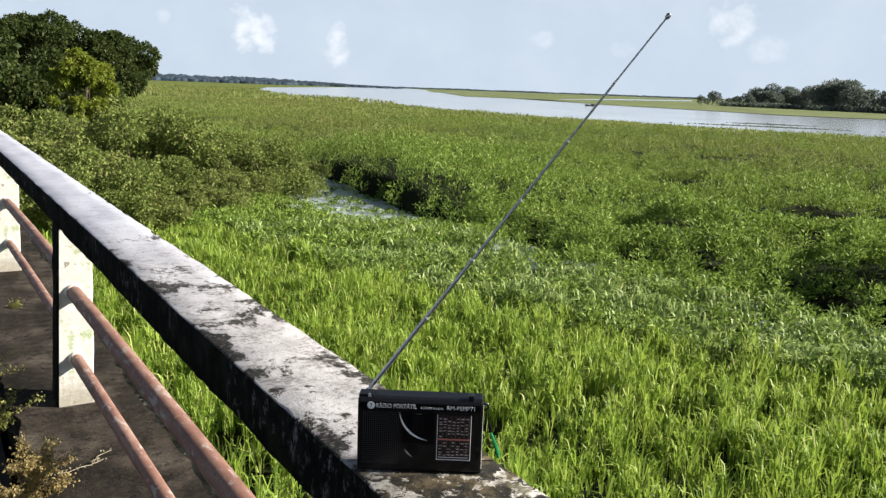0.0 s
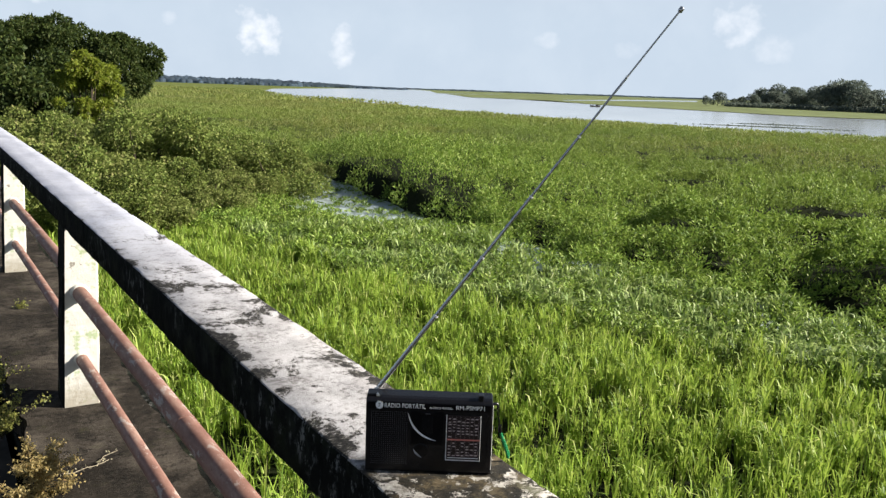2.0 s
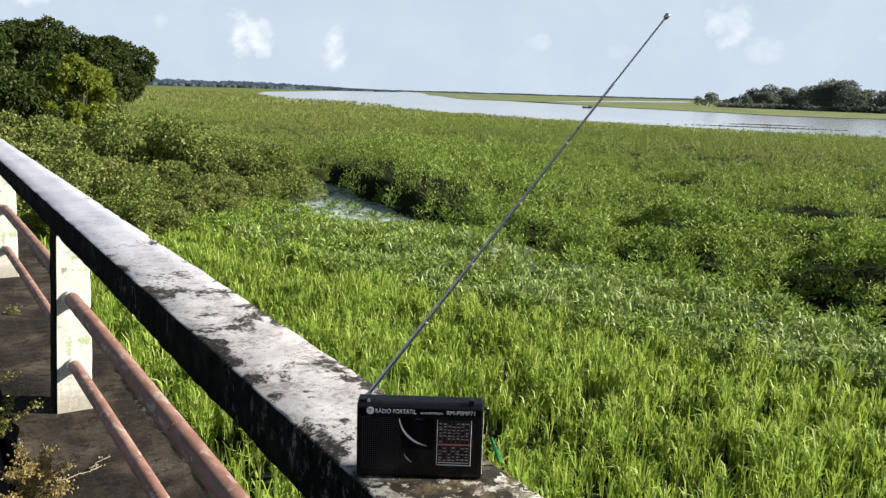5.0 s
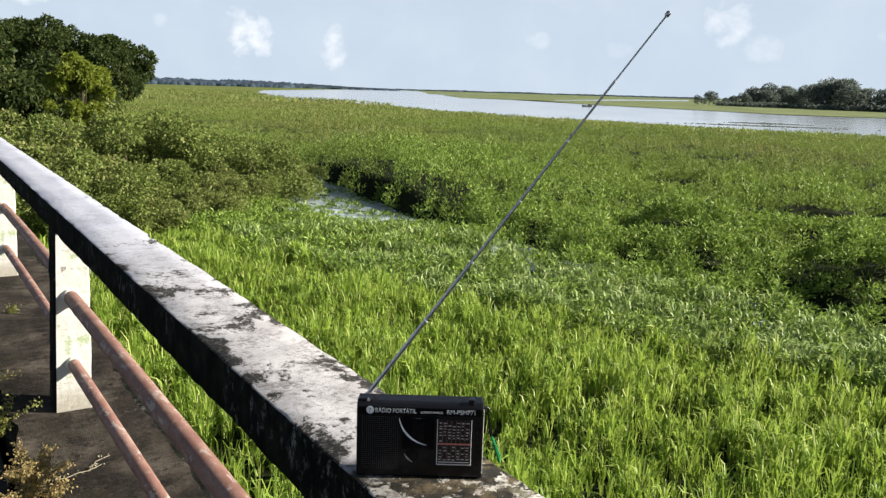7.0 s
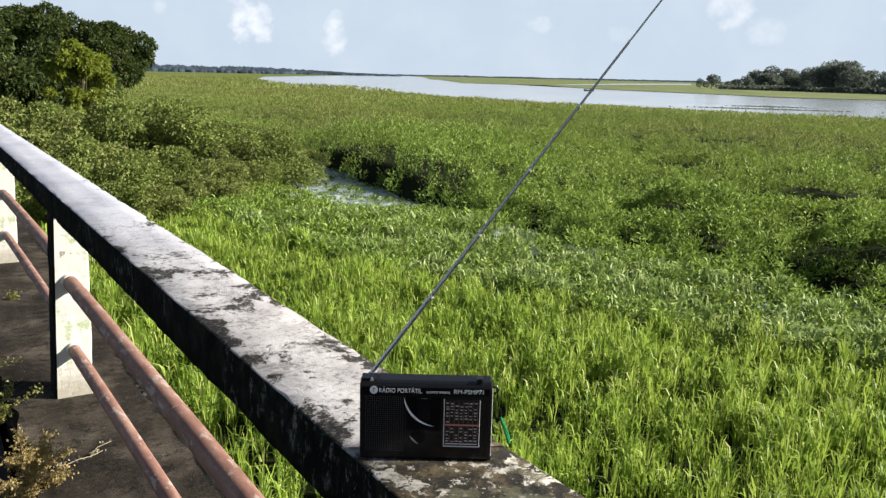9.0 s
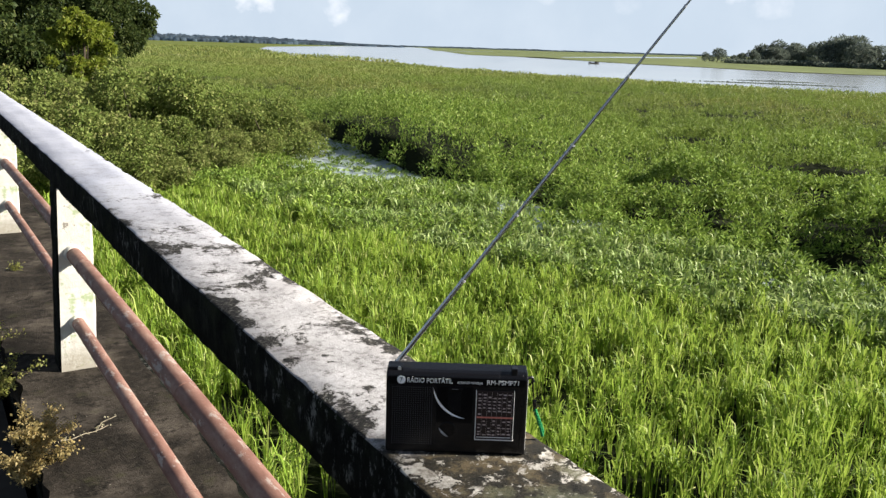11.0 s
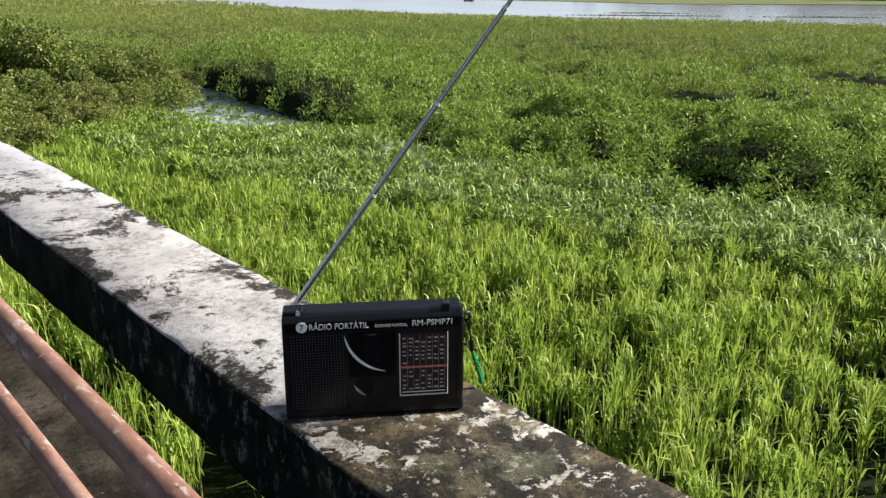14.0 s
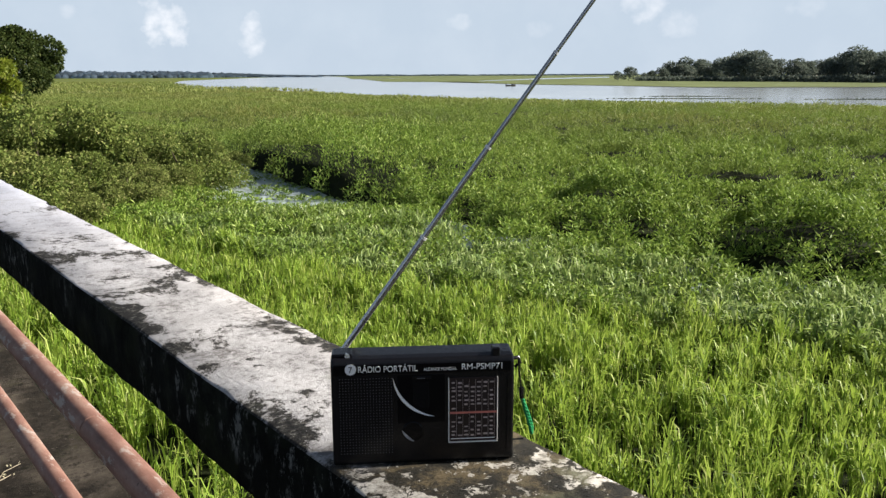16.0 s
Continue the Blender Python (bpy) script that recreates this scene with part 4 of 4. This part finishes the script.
def grass_patch(count, d0, d1, a0, a1, label):
    """Tufts of upright stalks with long blades that arch out from them; shaded gaps stay between the tufts."""
    x, y = field(rng, count, d0, d1, a0, a1)
    d = np.hypot(x, y)
    edge = grass_line(y) + 0.22 * lumps(x, y, 1.6, 21) + rng.normal(size=len(x)) * 0.12
    gaps = lumps(x, y, 5.0, 24) + 0.5 * lumps(x, y, 11.0, 26) + rng.uniform(-0.2, 0.2, len(y))
    keep = (x > 0.45) & (x < edge) & ~((y > 22) & (rng.random(len(y)) < 0.4)) & (gaps < np.interp(d, [3, 6, 9, 14], [-0.12, 0.06, 0.42, 0.9]) - 0.50 * (x < 2.4))
    x, y, d = x[keep], y[keep], d[keep]
    tall = (0.60 + 0.13 * lumps(x, y, 1.5, 22) + np.interp(d, [4, 12], [0.20, 0.09]) * lumps(x, y, 5.5, 23)) * (1 + 0.35 * np.exp(-(x - 0.45) / 0.9))
    tall = tall * rng.uniform(0.78, 1.12, len(x))
    V, C, done = [], [], 0
    for k, low, high, length, width, bend in ((3, 0.0, 0.0, (0.65, 1.1), (0.008, 0.013), (0.03, 0.25)), (14, 0.25, 0.86, (0.22, 0.42), (0.010, 0.018), (0.15, 1.25))):
        n = len(x) * k
        X, Y, T, D = np.repeat(x, k), np.repeat(y, k), np.repeat(tall, k), np.repeat(d, k)
        a = rng.uniform(0, 6.28, n)
        out = np.stack([np.cos(a), np.sin(a), 0 * a], 1)
        base = np.stack([X, Y, GROUND_Z - 0.02 + T * rng.uniform(low, high, n)], 1) + out * rng.uniform(0, 0.035, (n, 1))
        lean = out * rng.uniform(*bend, (n, 1)) + np.array([[-0.06, 0.05, 0]])
        v, c = blade_quads(base, lean, T * rng.uniform(*length, n), rng.uniform(*width, n) * (1 + D / 40), rng)
        V.append(v)
        C.append(c + done)
        done += len(v)
    ob = quads("grass", np.concatenate(V), MAT_GRASS, None, label, np.concatenate(C))
    return tagged(ob, "", "grass", "", "stuff")


grass_patch(35000, 0.8, 27, -3, 80, "tall bright green grass below the railing")
grass_patch(1500, 0.8, 13, 80, 150, "tall bright green grass farther back below the railing")


def herbs(name, count, d0, d1, leaves, size, material, label, height, dips, rngseed, upright=0.0, slim=1.0):
    """Leafy plants: leaves spread round short stems whose heights follow the lie of the thicket."""
    r = np.random.default_rng(rngseed)
    x, y = field(r, count, d0, d1)
    # hollows between the clumps stay thinly grown
    bushy = lumps(x, y, 2.6, 36) + 0.8 * lumps(x, y, 6.5, 37) + r.uniform(-0.35, 0.35, len(x)) > -0.75
    bushy &= (lumps(x, y, dips, 35) < 0.8) | (r.random(len(x)) < 0.6)
    bushy |= np.hypot(x, y) > 100
    x, y = x[bushy], y[bushy]
    mid = channel_mid(y)
    shore = near_bank(y)
    off = np.abs(x - mid)
    chan = (y < 45) & (y > -10)
    open_water = np.exp(-((y - 27.5) / 8.5) ** 4)
    gap = open_water * np.where(x < mid, 2.2, 1.0) + (1 - open_water) * np.clip(0.15 + 0.9 * lumps(x, y, 1.1, 31), 0, 1.2)
    foot = bare(x, y, r.random(len(x)))
    hollow = np.zeros(len(x), dtype=bool)
    for step in STEPS:
        u, v, _ = on_step(x, y, step)
        hollow |= (np.abs(u) < 1) & (v > -1.4) & (v < 0.05)
    wall = chan & (bank_off(x, y) > 0.1) & (bank_off(x, y) < 1.2)
    keep = (x > grass_line(y) - 0.5 + 0.45 * lumps(x, y, 1.6, 21)) & (x < shore + 1.5 * lumps(x, y, 0.12, 33)) & (~chan | (off > gap) | (r.random(len(x)) < 0.2)) & (lumps(x, y, 2.6, 38) < 0.8) & (~foot | (r.random(len(x)) < 0.55)) & (~hollow | (r.random(len(x)) < 0.85)) & ~((x < mid - 0.6) & (y < 18 + 4 * r.random(len(x)) - 2) & (r.random(len(x)) < 0.72))
    x, y, mid, off, chan, foot, wall = x[keep], y[keep], mid[keep], off[keep], chan[keep], foot[keep], wall[keep]
    low, dip = lumps(x, y, 0.55, 34), lumps(x, y, dips, 35)
    clump = lumps(x, y, 2.6, 36) + 0.8 * lumps(x, y, 6.5, 37)
    relief = np.interp(np.hypot(x, y), [30, 60], [0.2, 0.42])
    tall = height * (0.62 + relief * low + 0.25 * lumps(x, y, 1.15, 39) + 0.75 / (1 + np.exp(-3.5 * clump))) * np.where(dip > 0.45, np.clip(1 - 1.5 * (dip - 0.45), 0.55, 1), 1)
    tall = tall * r.uniform(0.8, 1.12, len(x)) * np.where(foot, 0.5, 1.0)
    tall = np.maximum(tall, 0.26) + stand(x, y) * r.uniform(0.8, 1.1, len(x))
    side = (x < mid) & chan
    tall = np.where(side, np.minimum(tall, height * 1.0) * (1 - open_water[keep] * (1 - np.clip((off - 1.0) / 4.0, 0.15, 1))), tall * np.where(chan & (off < 6), 1.0 + 0.15 * np.exp(-((y - 30) / 9) ** 2), 1.0))
    k = leaves
    n = len(x) * k
    spread = size * 2.0
    X, Y = np.repeat(x, k), np.repeat(y, k)
    T = np.repeat(tall, k)
    t = 1 - r.random(n) ** 1.6 * np.repeat(np.where(wall, 1.15, 0.55), k)
    a = r.uniform(0, 6.28, n)
    out = np.stack([np.cos(a), np.sin(a), np.zeros(n)], 1)
    base = np.stack([X, Y, GROUND_Z + rise(X, Y) + T * t * r.uniform(0.85, 1.05, n)], 1) + out * spread * r.uniform(0.0, 0.6, (n, 1))
    way = unit(out + np.array([[0, 0, 1]]) * r.uniform(upright, 2.1 + 1.6 * upright, (n, 1)))
    v = leaf_quads(base, way, size * r.uniform(0.7, 1.35, n), size * slim * r.uniform(0.18, 0.32, n), r)
    ob = quads(name, v.reshape(-1, 3), material, None, label)
    return tagged(ob, "", "water plants", "", "stuff")


herbs("water_plants", 14000, 8, 26, 32, 0.128, MAT_HERB, "dense leafy green water plants along the channel", 0.66, 0.30, 41)
herbs("water_plants", 19000, 26, 50, 26, 0.13, MAT_HERB, "dense leafy green water plants beyond the channel", 0.74, 0.22, 42, 0.4)
herbs("marsh_plants", 32000, 50, 95, 11, 0.19, MAT_HERB, "thick light green marsh plants towards the river", 0.66, 0.16, 43, 1.0, 0.9)
herbs("marsh_plants", 34000, 95, 190, 6, 0.42, MAT_MEADOW, "far marsh meadow along the river bank", 0.34, 0.1, 44, 0.8)
herbs("marsh_plants", 28000, 190, 480, 4, 0.9, MAT_MEADOW, "far marsh meadow along the river bank", 0.35, 0.05, 45, 0.6)


def strap_plants(count):
    """Pale plants with long bent leaves between the grass and the channel."""
    r = np.random.default_rng(51)
    y = r.uniform(-3, 19.5, count)
    near, far = grass_line(y), channel_mid(y) - 0.7 - 1.2 * np.exp(-((y - 26) / 8) ** 4)
    x = near - 0.1 + (far - near) * r.random(count) ** 1.1
    keep = lumps(x, y, 2.4, 52) + r.uniform(-0.5, 0.5, count) < 0.55
    x, y = x[keep], y[keep]
    k = 9
    n = len(x) * k
    X, Y = np.repeat(x, k), np.repeat(y, k)
    T = np.repeat(0.46 + 0.14 * lumps(x, y, 2.0, 53) + 0.10 * lumps(x, y, 6.0, 54), k)
    a = r.uniform(0, 6.28, n)
    lean = np.stack([np.cos(a), np.sin(a), 0 * a], 1) * r.uniform(0.5, 1.35, (n, 1))
    v, c = blade_quads(np.stack([X, Y, GROUND_Z + np.maximum(T, 0.1) * r.uniform(0.2, 1.0, n)], 1), lean, r.uniform(0.18, 0.32, n), r.uniform(0.022, 0.040, n), r)
    return tagged(quads("strap_plants", v, MAT_STRAP, None, "pale strap-leaved plants along the channel's edge", c), "", "water plants", "", "stuff")


strap_plants(5600)


def floating_leaves(count):
    """Small round leaves that half cover the channel."""
    r = np.random.default_rng(55)
    y = r.uniform(-8, 43, count)
    x = channel_mid(y) + r.uniform(-2.6, 1.4, count)
    keep = lumps(x, y, 2.2, 56) + 0.5 * lumps(x, y, 6.0, 57) + r.uniform(-0.4, 0.4, count) > -0.05
    x, y = x[keep], y[keep]
    n = len(x)
    a = r.uniform(0, 6.28, n)
    way = unit(np.stack([np.cos(a), np.sin(a), r.uniform(0.05, 0.7, n)], 1))
    v = leaf_quads(np.stack([x, y, np.full(n, WATER_Z - 0.01)], 1), way, r.uniform(0.08, 0.2, n), r.uniform(0.05, 0.10, n), r, 0.1)
    return tagged(quads("floating_leaves", v.reshape(-1, 3), MAT_STRAP, None, "floating leaves half covering the channel's water"), "", "water plants", "", "stuff")


floating_leaves(9000)

# ---- shrubs and trees ----


def crown_leaves(r, lobes, count, size, wide=0.5):
    """Leaves on the shells of overlapping lobes, thinner inside."""
    lobes = np.array(lobes)
    vol = lobes[:, 3] ** 2
    pick = r.choice(len(lobes), count, p=vol / vol.sum())
    nrm = unit(r.normal(size=(count, 3)) + [0, 0, 0.25])
    rad = lobes[pick, 3] * (1 - 0.45 * r.random(count) ** 2.2) * (1 + 0.14 * np.sin(nrm[:, 0] * 7 + pick) * np.cos(nrm[:, 2] * 6 + 2 * pick))
    P = lobes[pick, :3] + nrm * rad[:, None] * np.array([[1, 1, 0.8]])
    way = unit(nrm * 0.7 + r.normal(size=(count, 3)) * 0.7 + [0, 0, -0.1])
    return leaf_quads(P, way, size * r.uniform(0.6, 1.4, count), size * wide * r.uniform(0.6, 1.3, count), r).reshape(-1, 3)


def tree_at(name, m, height, spread, count, size, leaf_mat, seed, label, category, group="", lobes=14, low=0.3, trunk=0.03):
    r = np.random.default_rng(seed)
    root = empty(name, m, label, category, group)
    L, bm = [], bmesh.new()
    top = height * (low + 0.12)
    tube([(0, 0, -0.2), (0.03 * height * r.normal() * 0.3, 0, top * 0.5), (0.02 * height * r.normal() * 0.3, 0.01 * height, top)], [height * trunk, height * trunk * 0.8, height * trunk * 0.6], 8, bm)
    for k in range(lobes):
        a = 2.4 * k + r.uniform(-0.4, 0.4)
        t = (k + 0.5) / lobes
        rad = spread * math.sqrt(t) * r.uniform(0.55, 0.85 if lobes < 9 else 0.98)
        z = height * (low + (1 - low) * (0.80 - 0.55 * t ** 1.6) * r.uniform(0.85, 1.08))
        lobe = (rad * math.cos(a), rad * math.sin(a), z, spread * r.uniform(0.22, 0.46) * (1.3 if lobes < 9 else 0.6))
        L.append(lobe)
        if k % 2 == 0:
            tube([(0, 0, top * 0.8), (lobe[0] * 0.5, lobe[1] * 0.5, top + (z - top) * 0.4), lobe[:3]], [height * trunk * 0.45, height * trunk * 0.3, height * trunk * 0.1], 6, bm)
    part("trunk", bm, MAT_BARK, root)
    quads("crown", crown_leaves(r, L, count, size), leaf_mat, root)
    return root


def polar(az_deg, d, z=GROUND_Z, turn=0.0, scale=1.0):
    a = radians(az_deg)
    return Matrix.Translation((-0.51 + d * math.sin(a), -1.04 + d * math.cos(a), z)) @ pose(0, 0, 0, 0, 0, turn) @ Matrix.Diagonal((scale, scale, scale, 1))


# big dark trees by the road and a young bright one before them
tree_at("tree", polar(6.0, 62), 8.5, 5.4, 34000, 0.23, MAT_TREE, 71, "large dark green broad-crowned tree beside the marsh", "tree", "trees by the road", 30, 0.14)
tree_at("tree", polar(10.5, 60), 7.4, 3.5, 24000, 0.21, MAT_TREE, 72, "dark green round-crowned tree beside the marsh", "tree", "trees by the road", 24, 0.36)
tree_at("tree", polar(0.2, 58), 7.6, 4.0, 15000, 0.26, MAT_TREE, 73, "large dark green tree beside the road", "tree", "trees by the road", 24, 0.28)
tree_at("tree", polar(9.1, 46), 5.9, 1.9, 11000, 0.19, MAT_LIME, 74, "young bright yellow-green tree among shrubs", "tree", "trees by the road", 24, 0.02)


def shrub(m, seed, count, size, material, label):
    r = np.random.default_rng(seed)
    root = empty("shrub", m, label, "shrub", "shrubs on the embankment")
    L = []
    for k in range(16):
        a, rad = 2.4 * k + r.uniform(-0.3, 0.3), 1.0 * math.sqrt((k + 0.3) / 16)
        lobe = (rad * math.cos(a), rad * math.sin(a), r.uniform(0.35, 1.15) * (1.3 - 0.6 * rad), r.uniform(0.16, 0.40))
        L.append(lobe)
        part("stem", tube([(0.1 * math.cos(a), 0.1 * math.sin(a), -0.1), (lobe[0] * 0.6, lobe[1] * 0.6, lobe[2] * 0.6), lobe[:3]], [0.03, 0.02, 0.008], 5), MAT_BARK, root)
    P = crown_leaves(r, L, count, size, 0.55)
    P[:, 2] = np.abs(P[:, 2])
    quads("foliage", P, material, root)
    return root


SH = "tangled olive-green shrub on the marsh edge"
kinds = [shrub(polar(14.0, 27, turn=10, scale=1.3), 81, 9000, 0.068, MAT_SHRUB, SH), shrub(polar(17.5, 29, turn=80, scale=1.2), 82, 9000, 0.07, MAT_OLIVE, SH), shrub(polar(10.5, 26, turn=200, scale=1.4), 83, 9000, 0.066, MAT_SHRUB, "dark leafy shrub on the marsh edge")]
# Bushes in dark tree leaves, added to fill the shade below the crowns.
shade_shrub = shrub(polar(5.8, 57, turn=33, scale=2.1), 84, 9000, 0.07, MAT_TREE, "dark leafy bush added to fill the shade under the big trees")
for k, (a, d, sc) in enumerate([(20.5, 31, 1.0), (22.0, 35, 0.9), (15.5, 33, 1.3), (12.0, 32, 1.4), (8.0, 29, 1.35), (18.5, 36, 1.1), (16.0, 40, 1.35), (13.0, 39, 1.5), (10.0, 37, 1.6),
                                (6.5, 35, 1.6), (4.5, 31, 1.5), (12.0, 46, 1.7), (14.5, 48, 1.5), (9.0, 50, 1.35), (6.0, 44, 1.35), (3.0, 40, 1.35), (1.0, 36, 1.35), (5.0, 52, 1.35), (2.5, 48, 1.35), (12.5, 22.5, 0.8), (9.5, 22, 0.85), (7.0, 24, 1.1), (16.5, 25.5, 0.75)]):
    copy_thing(kinds[k % 3], polar(a, d, turn=67 * k, scale=sc * (1.0 if d > 34 else 1.2)))

for a, d, sc in ((4.6, 53, 2.0), (7.2, 55, 1.7), (2.2, 54, 2.0)):
    copy_thing(shade_shrub, polar(a, d, turn=31 * d, scale=sc))

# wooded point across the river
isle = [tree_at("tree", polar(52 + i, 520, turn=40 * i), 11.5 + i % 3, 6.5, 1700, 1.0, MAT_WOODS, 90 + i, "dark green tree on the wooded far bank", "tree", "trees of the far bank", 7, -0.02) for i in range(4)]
ri = random.Random(17)
for k in range(64):
    a = 50.4 + 24 * (k / 64) + ri.uniform(-0.25, 0.25)
    d = 500 - 6.0 * (a - 50) + ri.uniform(-20, 45)
    high = np.interp(a, [49.6, 50.3, 51.5, 53, 55, 56.3, 57.2, 58.3, 60, 61.5, 63.5, 66, 74], [3.5, 6, 8, 9, 11.5, 15.5, 14.5, 12, 11.5, 13, 15.5, 14, 13])
    copy_thing(isle[k % 4], polar(a, d, turn=ri.uniform(0, 360), scale=high / 12.3 * ri.uniform(0.72, 1.08)))
copy_thing(isle[0], polar(49.45, 498, turn=20, scale=0.72))
copy_thing(isle[1], polar(48.75, 505, turn=90, scale=0.42))


def woods(name, a0, a1, d, h0, h1, count, size, material, label, seed, slope=0.0):
    r = np.random.default_rng(seed)
    t = r.random(count)
    a = np.radians(a0 + (a1 - a0) * t)
    dd = d + slope * (a1 - a0) * t + r.uniform(0, 60 if slope == 0 else 25, count)
    x, y = dd * np.sin(a), dd * np.cos(a)
    top = (h0 + (h1 - h0) * t) * (1 + 0.16 * lumps(x, y, 0.05, seed) + 0.10 * lumps(x, y, 0.2, seed + 1))
    P = np.stack([x, y, GROUND_Z + top * r.uniform(0.0, 1.0, count) ** 0.6], 1)
    way = unit(r.normal(size=(count, 3)) * [[1, 1, 0.25]])
    return tagged(quads(name, leaf_quads(P, way, size * r.uniform(0.6, 1.3, count), size * 0.9, r).reshape(-1, 3), material, None, label), "", "woods", "", "stuff")


def far_woods(a0, a1, d, h0, h1, count, label, seed):
    """A far wood: many rounded crowns of uneven height, standing close."""
    r = np.random.default_rng(seed)
    t = np.sort(r.random(count))
    a = np.radians(a0 + (a1 - a0) * t)
    dd = d + r.uniform(0, 90, count)
    x, y = dd * np.sin(a), dd * np.cos(a)
    high = (h0 + (h1 - h0) * t) * (1 + 0.10 * lumps(x, y, 0.03, seed)) * (0.45 + 0.55 * (dd - d) / 90) * r.uniform(0.85, 1.05, count)
    wide = r.uniform(3.5, 8.0, count) * (d / 1350)
    U, W = np.meshgrid(np.linspace(0, 2 * np.pi, 9), np.linspace(0, 1, 5), indexing="ij")
    rad = np.sqrt(np.clip(1 - W ** 2.2, 0.0004, 1))
    bump = 1 + 0.12 * np.sin(3 * U + 4 * W) + 0.08 * np.sin(5 * U - 7 * W)
    P = np.stack([x[:, None, None] + wide[:, None, None] * rad * bump * np.cos(U), y[:, None, None] + wide[:, None, None] * rad * bump * np.sin(U), GROUND_Z + high[:, None, None] * (0.3 + 0.7 * W) * (W > 0.01) + 0 * U], -1)
    i, j = np.meshgrid(np.arange(8), np.arange(4), indexing="ij")
    c = (i * 5 + j).ravel()[:, None] + [[0, 5, 6, 1]]
    cells = (np.arange(count)[:, None, None] * 45 + c[None]).reshape(-1, 4)
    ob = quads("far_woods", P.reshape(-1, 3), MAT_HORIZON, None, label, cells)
    ob.data.polygons.foreach_set("use_smooth", [True] * len(ob.data.polygons))
    return tagged(ob, "", "woods", "", "stuff")


far_woods(-8, 22, 1350, 14.0, 10.5, 1600, "line of far woods with blue-green haze in the colour", 101)
far_woods(22, 29, 1500, 9.5, 3.6, 500, "line of far woods with blue-green haze in the colour", 103)
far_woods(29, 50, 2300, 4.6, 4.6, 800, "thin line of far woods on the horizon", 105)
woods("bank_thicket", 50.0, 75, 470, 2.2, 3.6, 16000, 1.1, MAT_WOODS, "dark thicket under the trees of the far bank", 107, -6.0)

# small boat on the river
boat = empty("boat", pose(194, 217, WATER_Z, 0, 0, -40), "small dark wooden boat on the river", "boat")
bm = bmesh.new()
rows = []
for k in range(13):
    t = k / 12 * 2 - 1
    wd, sheer = 0.55 * (1 - abs(t) ** 2.6) + 0.02, 0.35 + 0.25 * t * t
    rows.append([bm.verts.new((1.7 * t, s * wd * f, z)) for s, f, z in ((-1, 1, sheer), (-1, 0.7, 0.02), (0, 0, -0.1), (1, 0.7, 0.02), (1, 1, sheer), (1, 0.88, sheer), (0, 0, 0.02), (-1, 0.88, sheer))])
for p, q in zip(rows, rows[1:]):
    for i in range(8):
        bm.faces.new((p[i], p[(i + 1) % 8], q[(i + 1) % 8], q[i]))
bmesh.ops.recalc_face_normals(bm, faces=bm.faces[:])
part("hull", bm, MAT_BOAT, boat)
part("seat_board", block((-0.2, -0.5, 0.25), (0.1, 0.5, 0.3), 0.01), MAT_BOAT, boat)
part("cargo", block((0.3, -0.35, 0.05), (1.0, 0.35, 0.75), 0.08), MAT_BOAT, boat)


# flat leaf streaks added to draw the dark ripples on the river
def ripple_streak(x, y, long, wide, turn, seed):
    r = np.random.default_rng(seed)
    n = 1600
    P = np.stack([r.normal(size=n) * long / 3, r.normal(size=n) * wide / 3, r.uniform(0.01, 0.03, n)], 1)
    way = unit(r.normal(size=(n, 3)) * [[1, 1, 0.03]] + [[0, 0, 0.01]])
    ob = quads("ripple_leaves", leaf_quads(P, way, 0.7, 0.2, r, 0.02).reshape(-1, 3), MAT_WOODS, None, "dark streak of leaves in place of a river ripple")
    ob.matrix_world = pose(x, y, WATER_Z, 0, 0, turn)
    tagged(ob, "", "water plants", "", "stuff")


ripple_streak(112, 84, 12, 0.7, -50, 201)
ripple_streak(124, 92, 7, 0.6, -48, 202)
ripple_streak(128, 62, 9, 0.8, -52, 203)
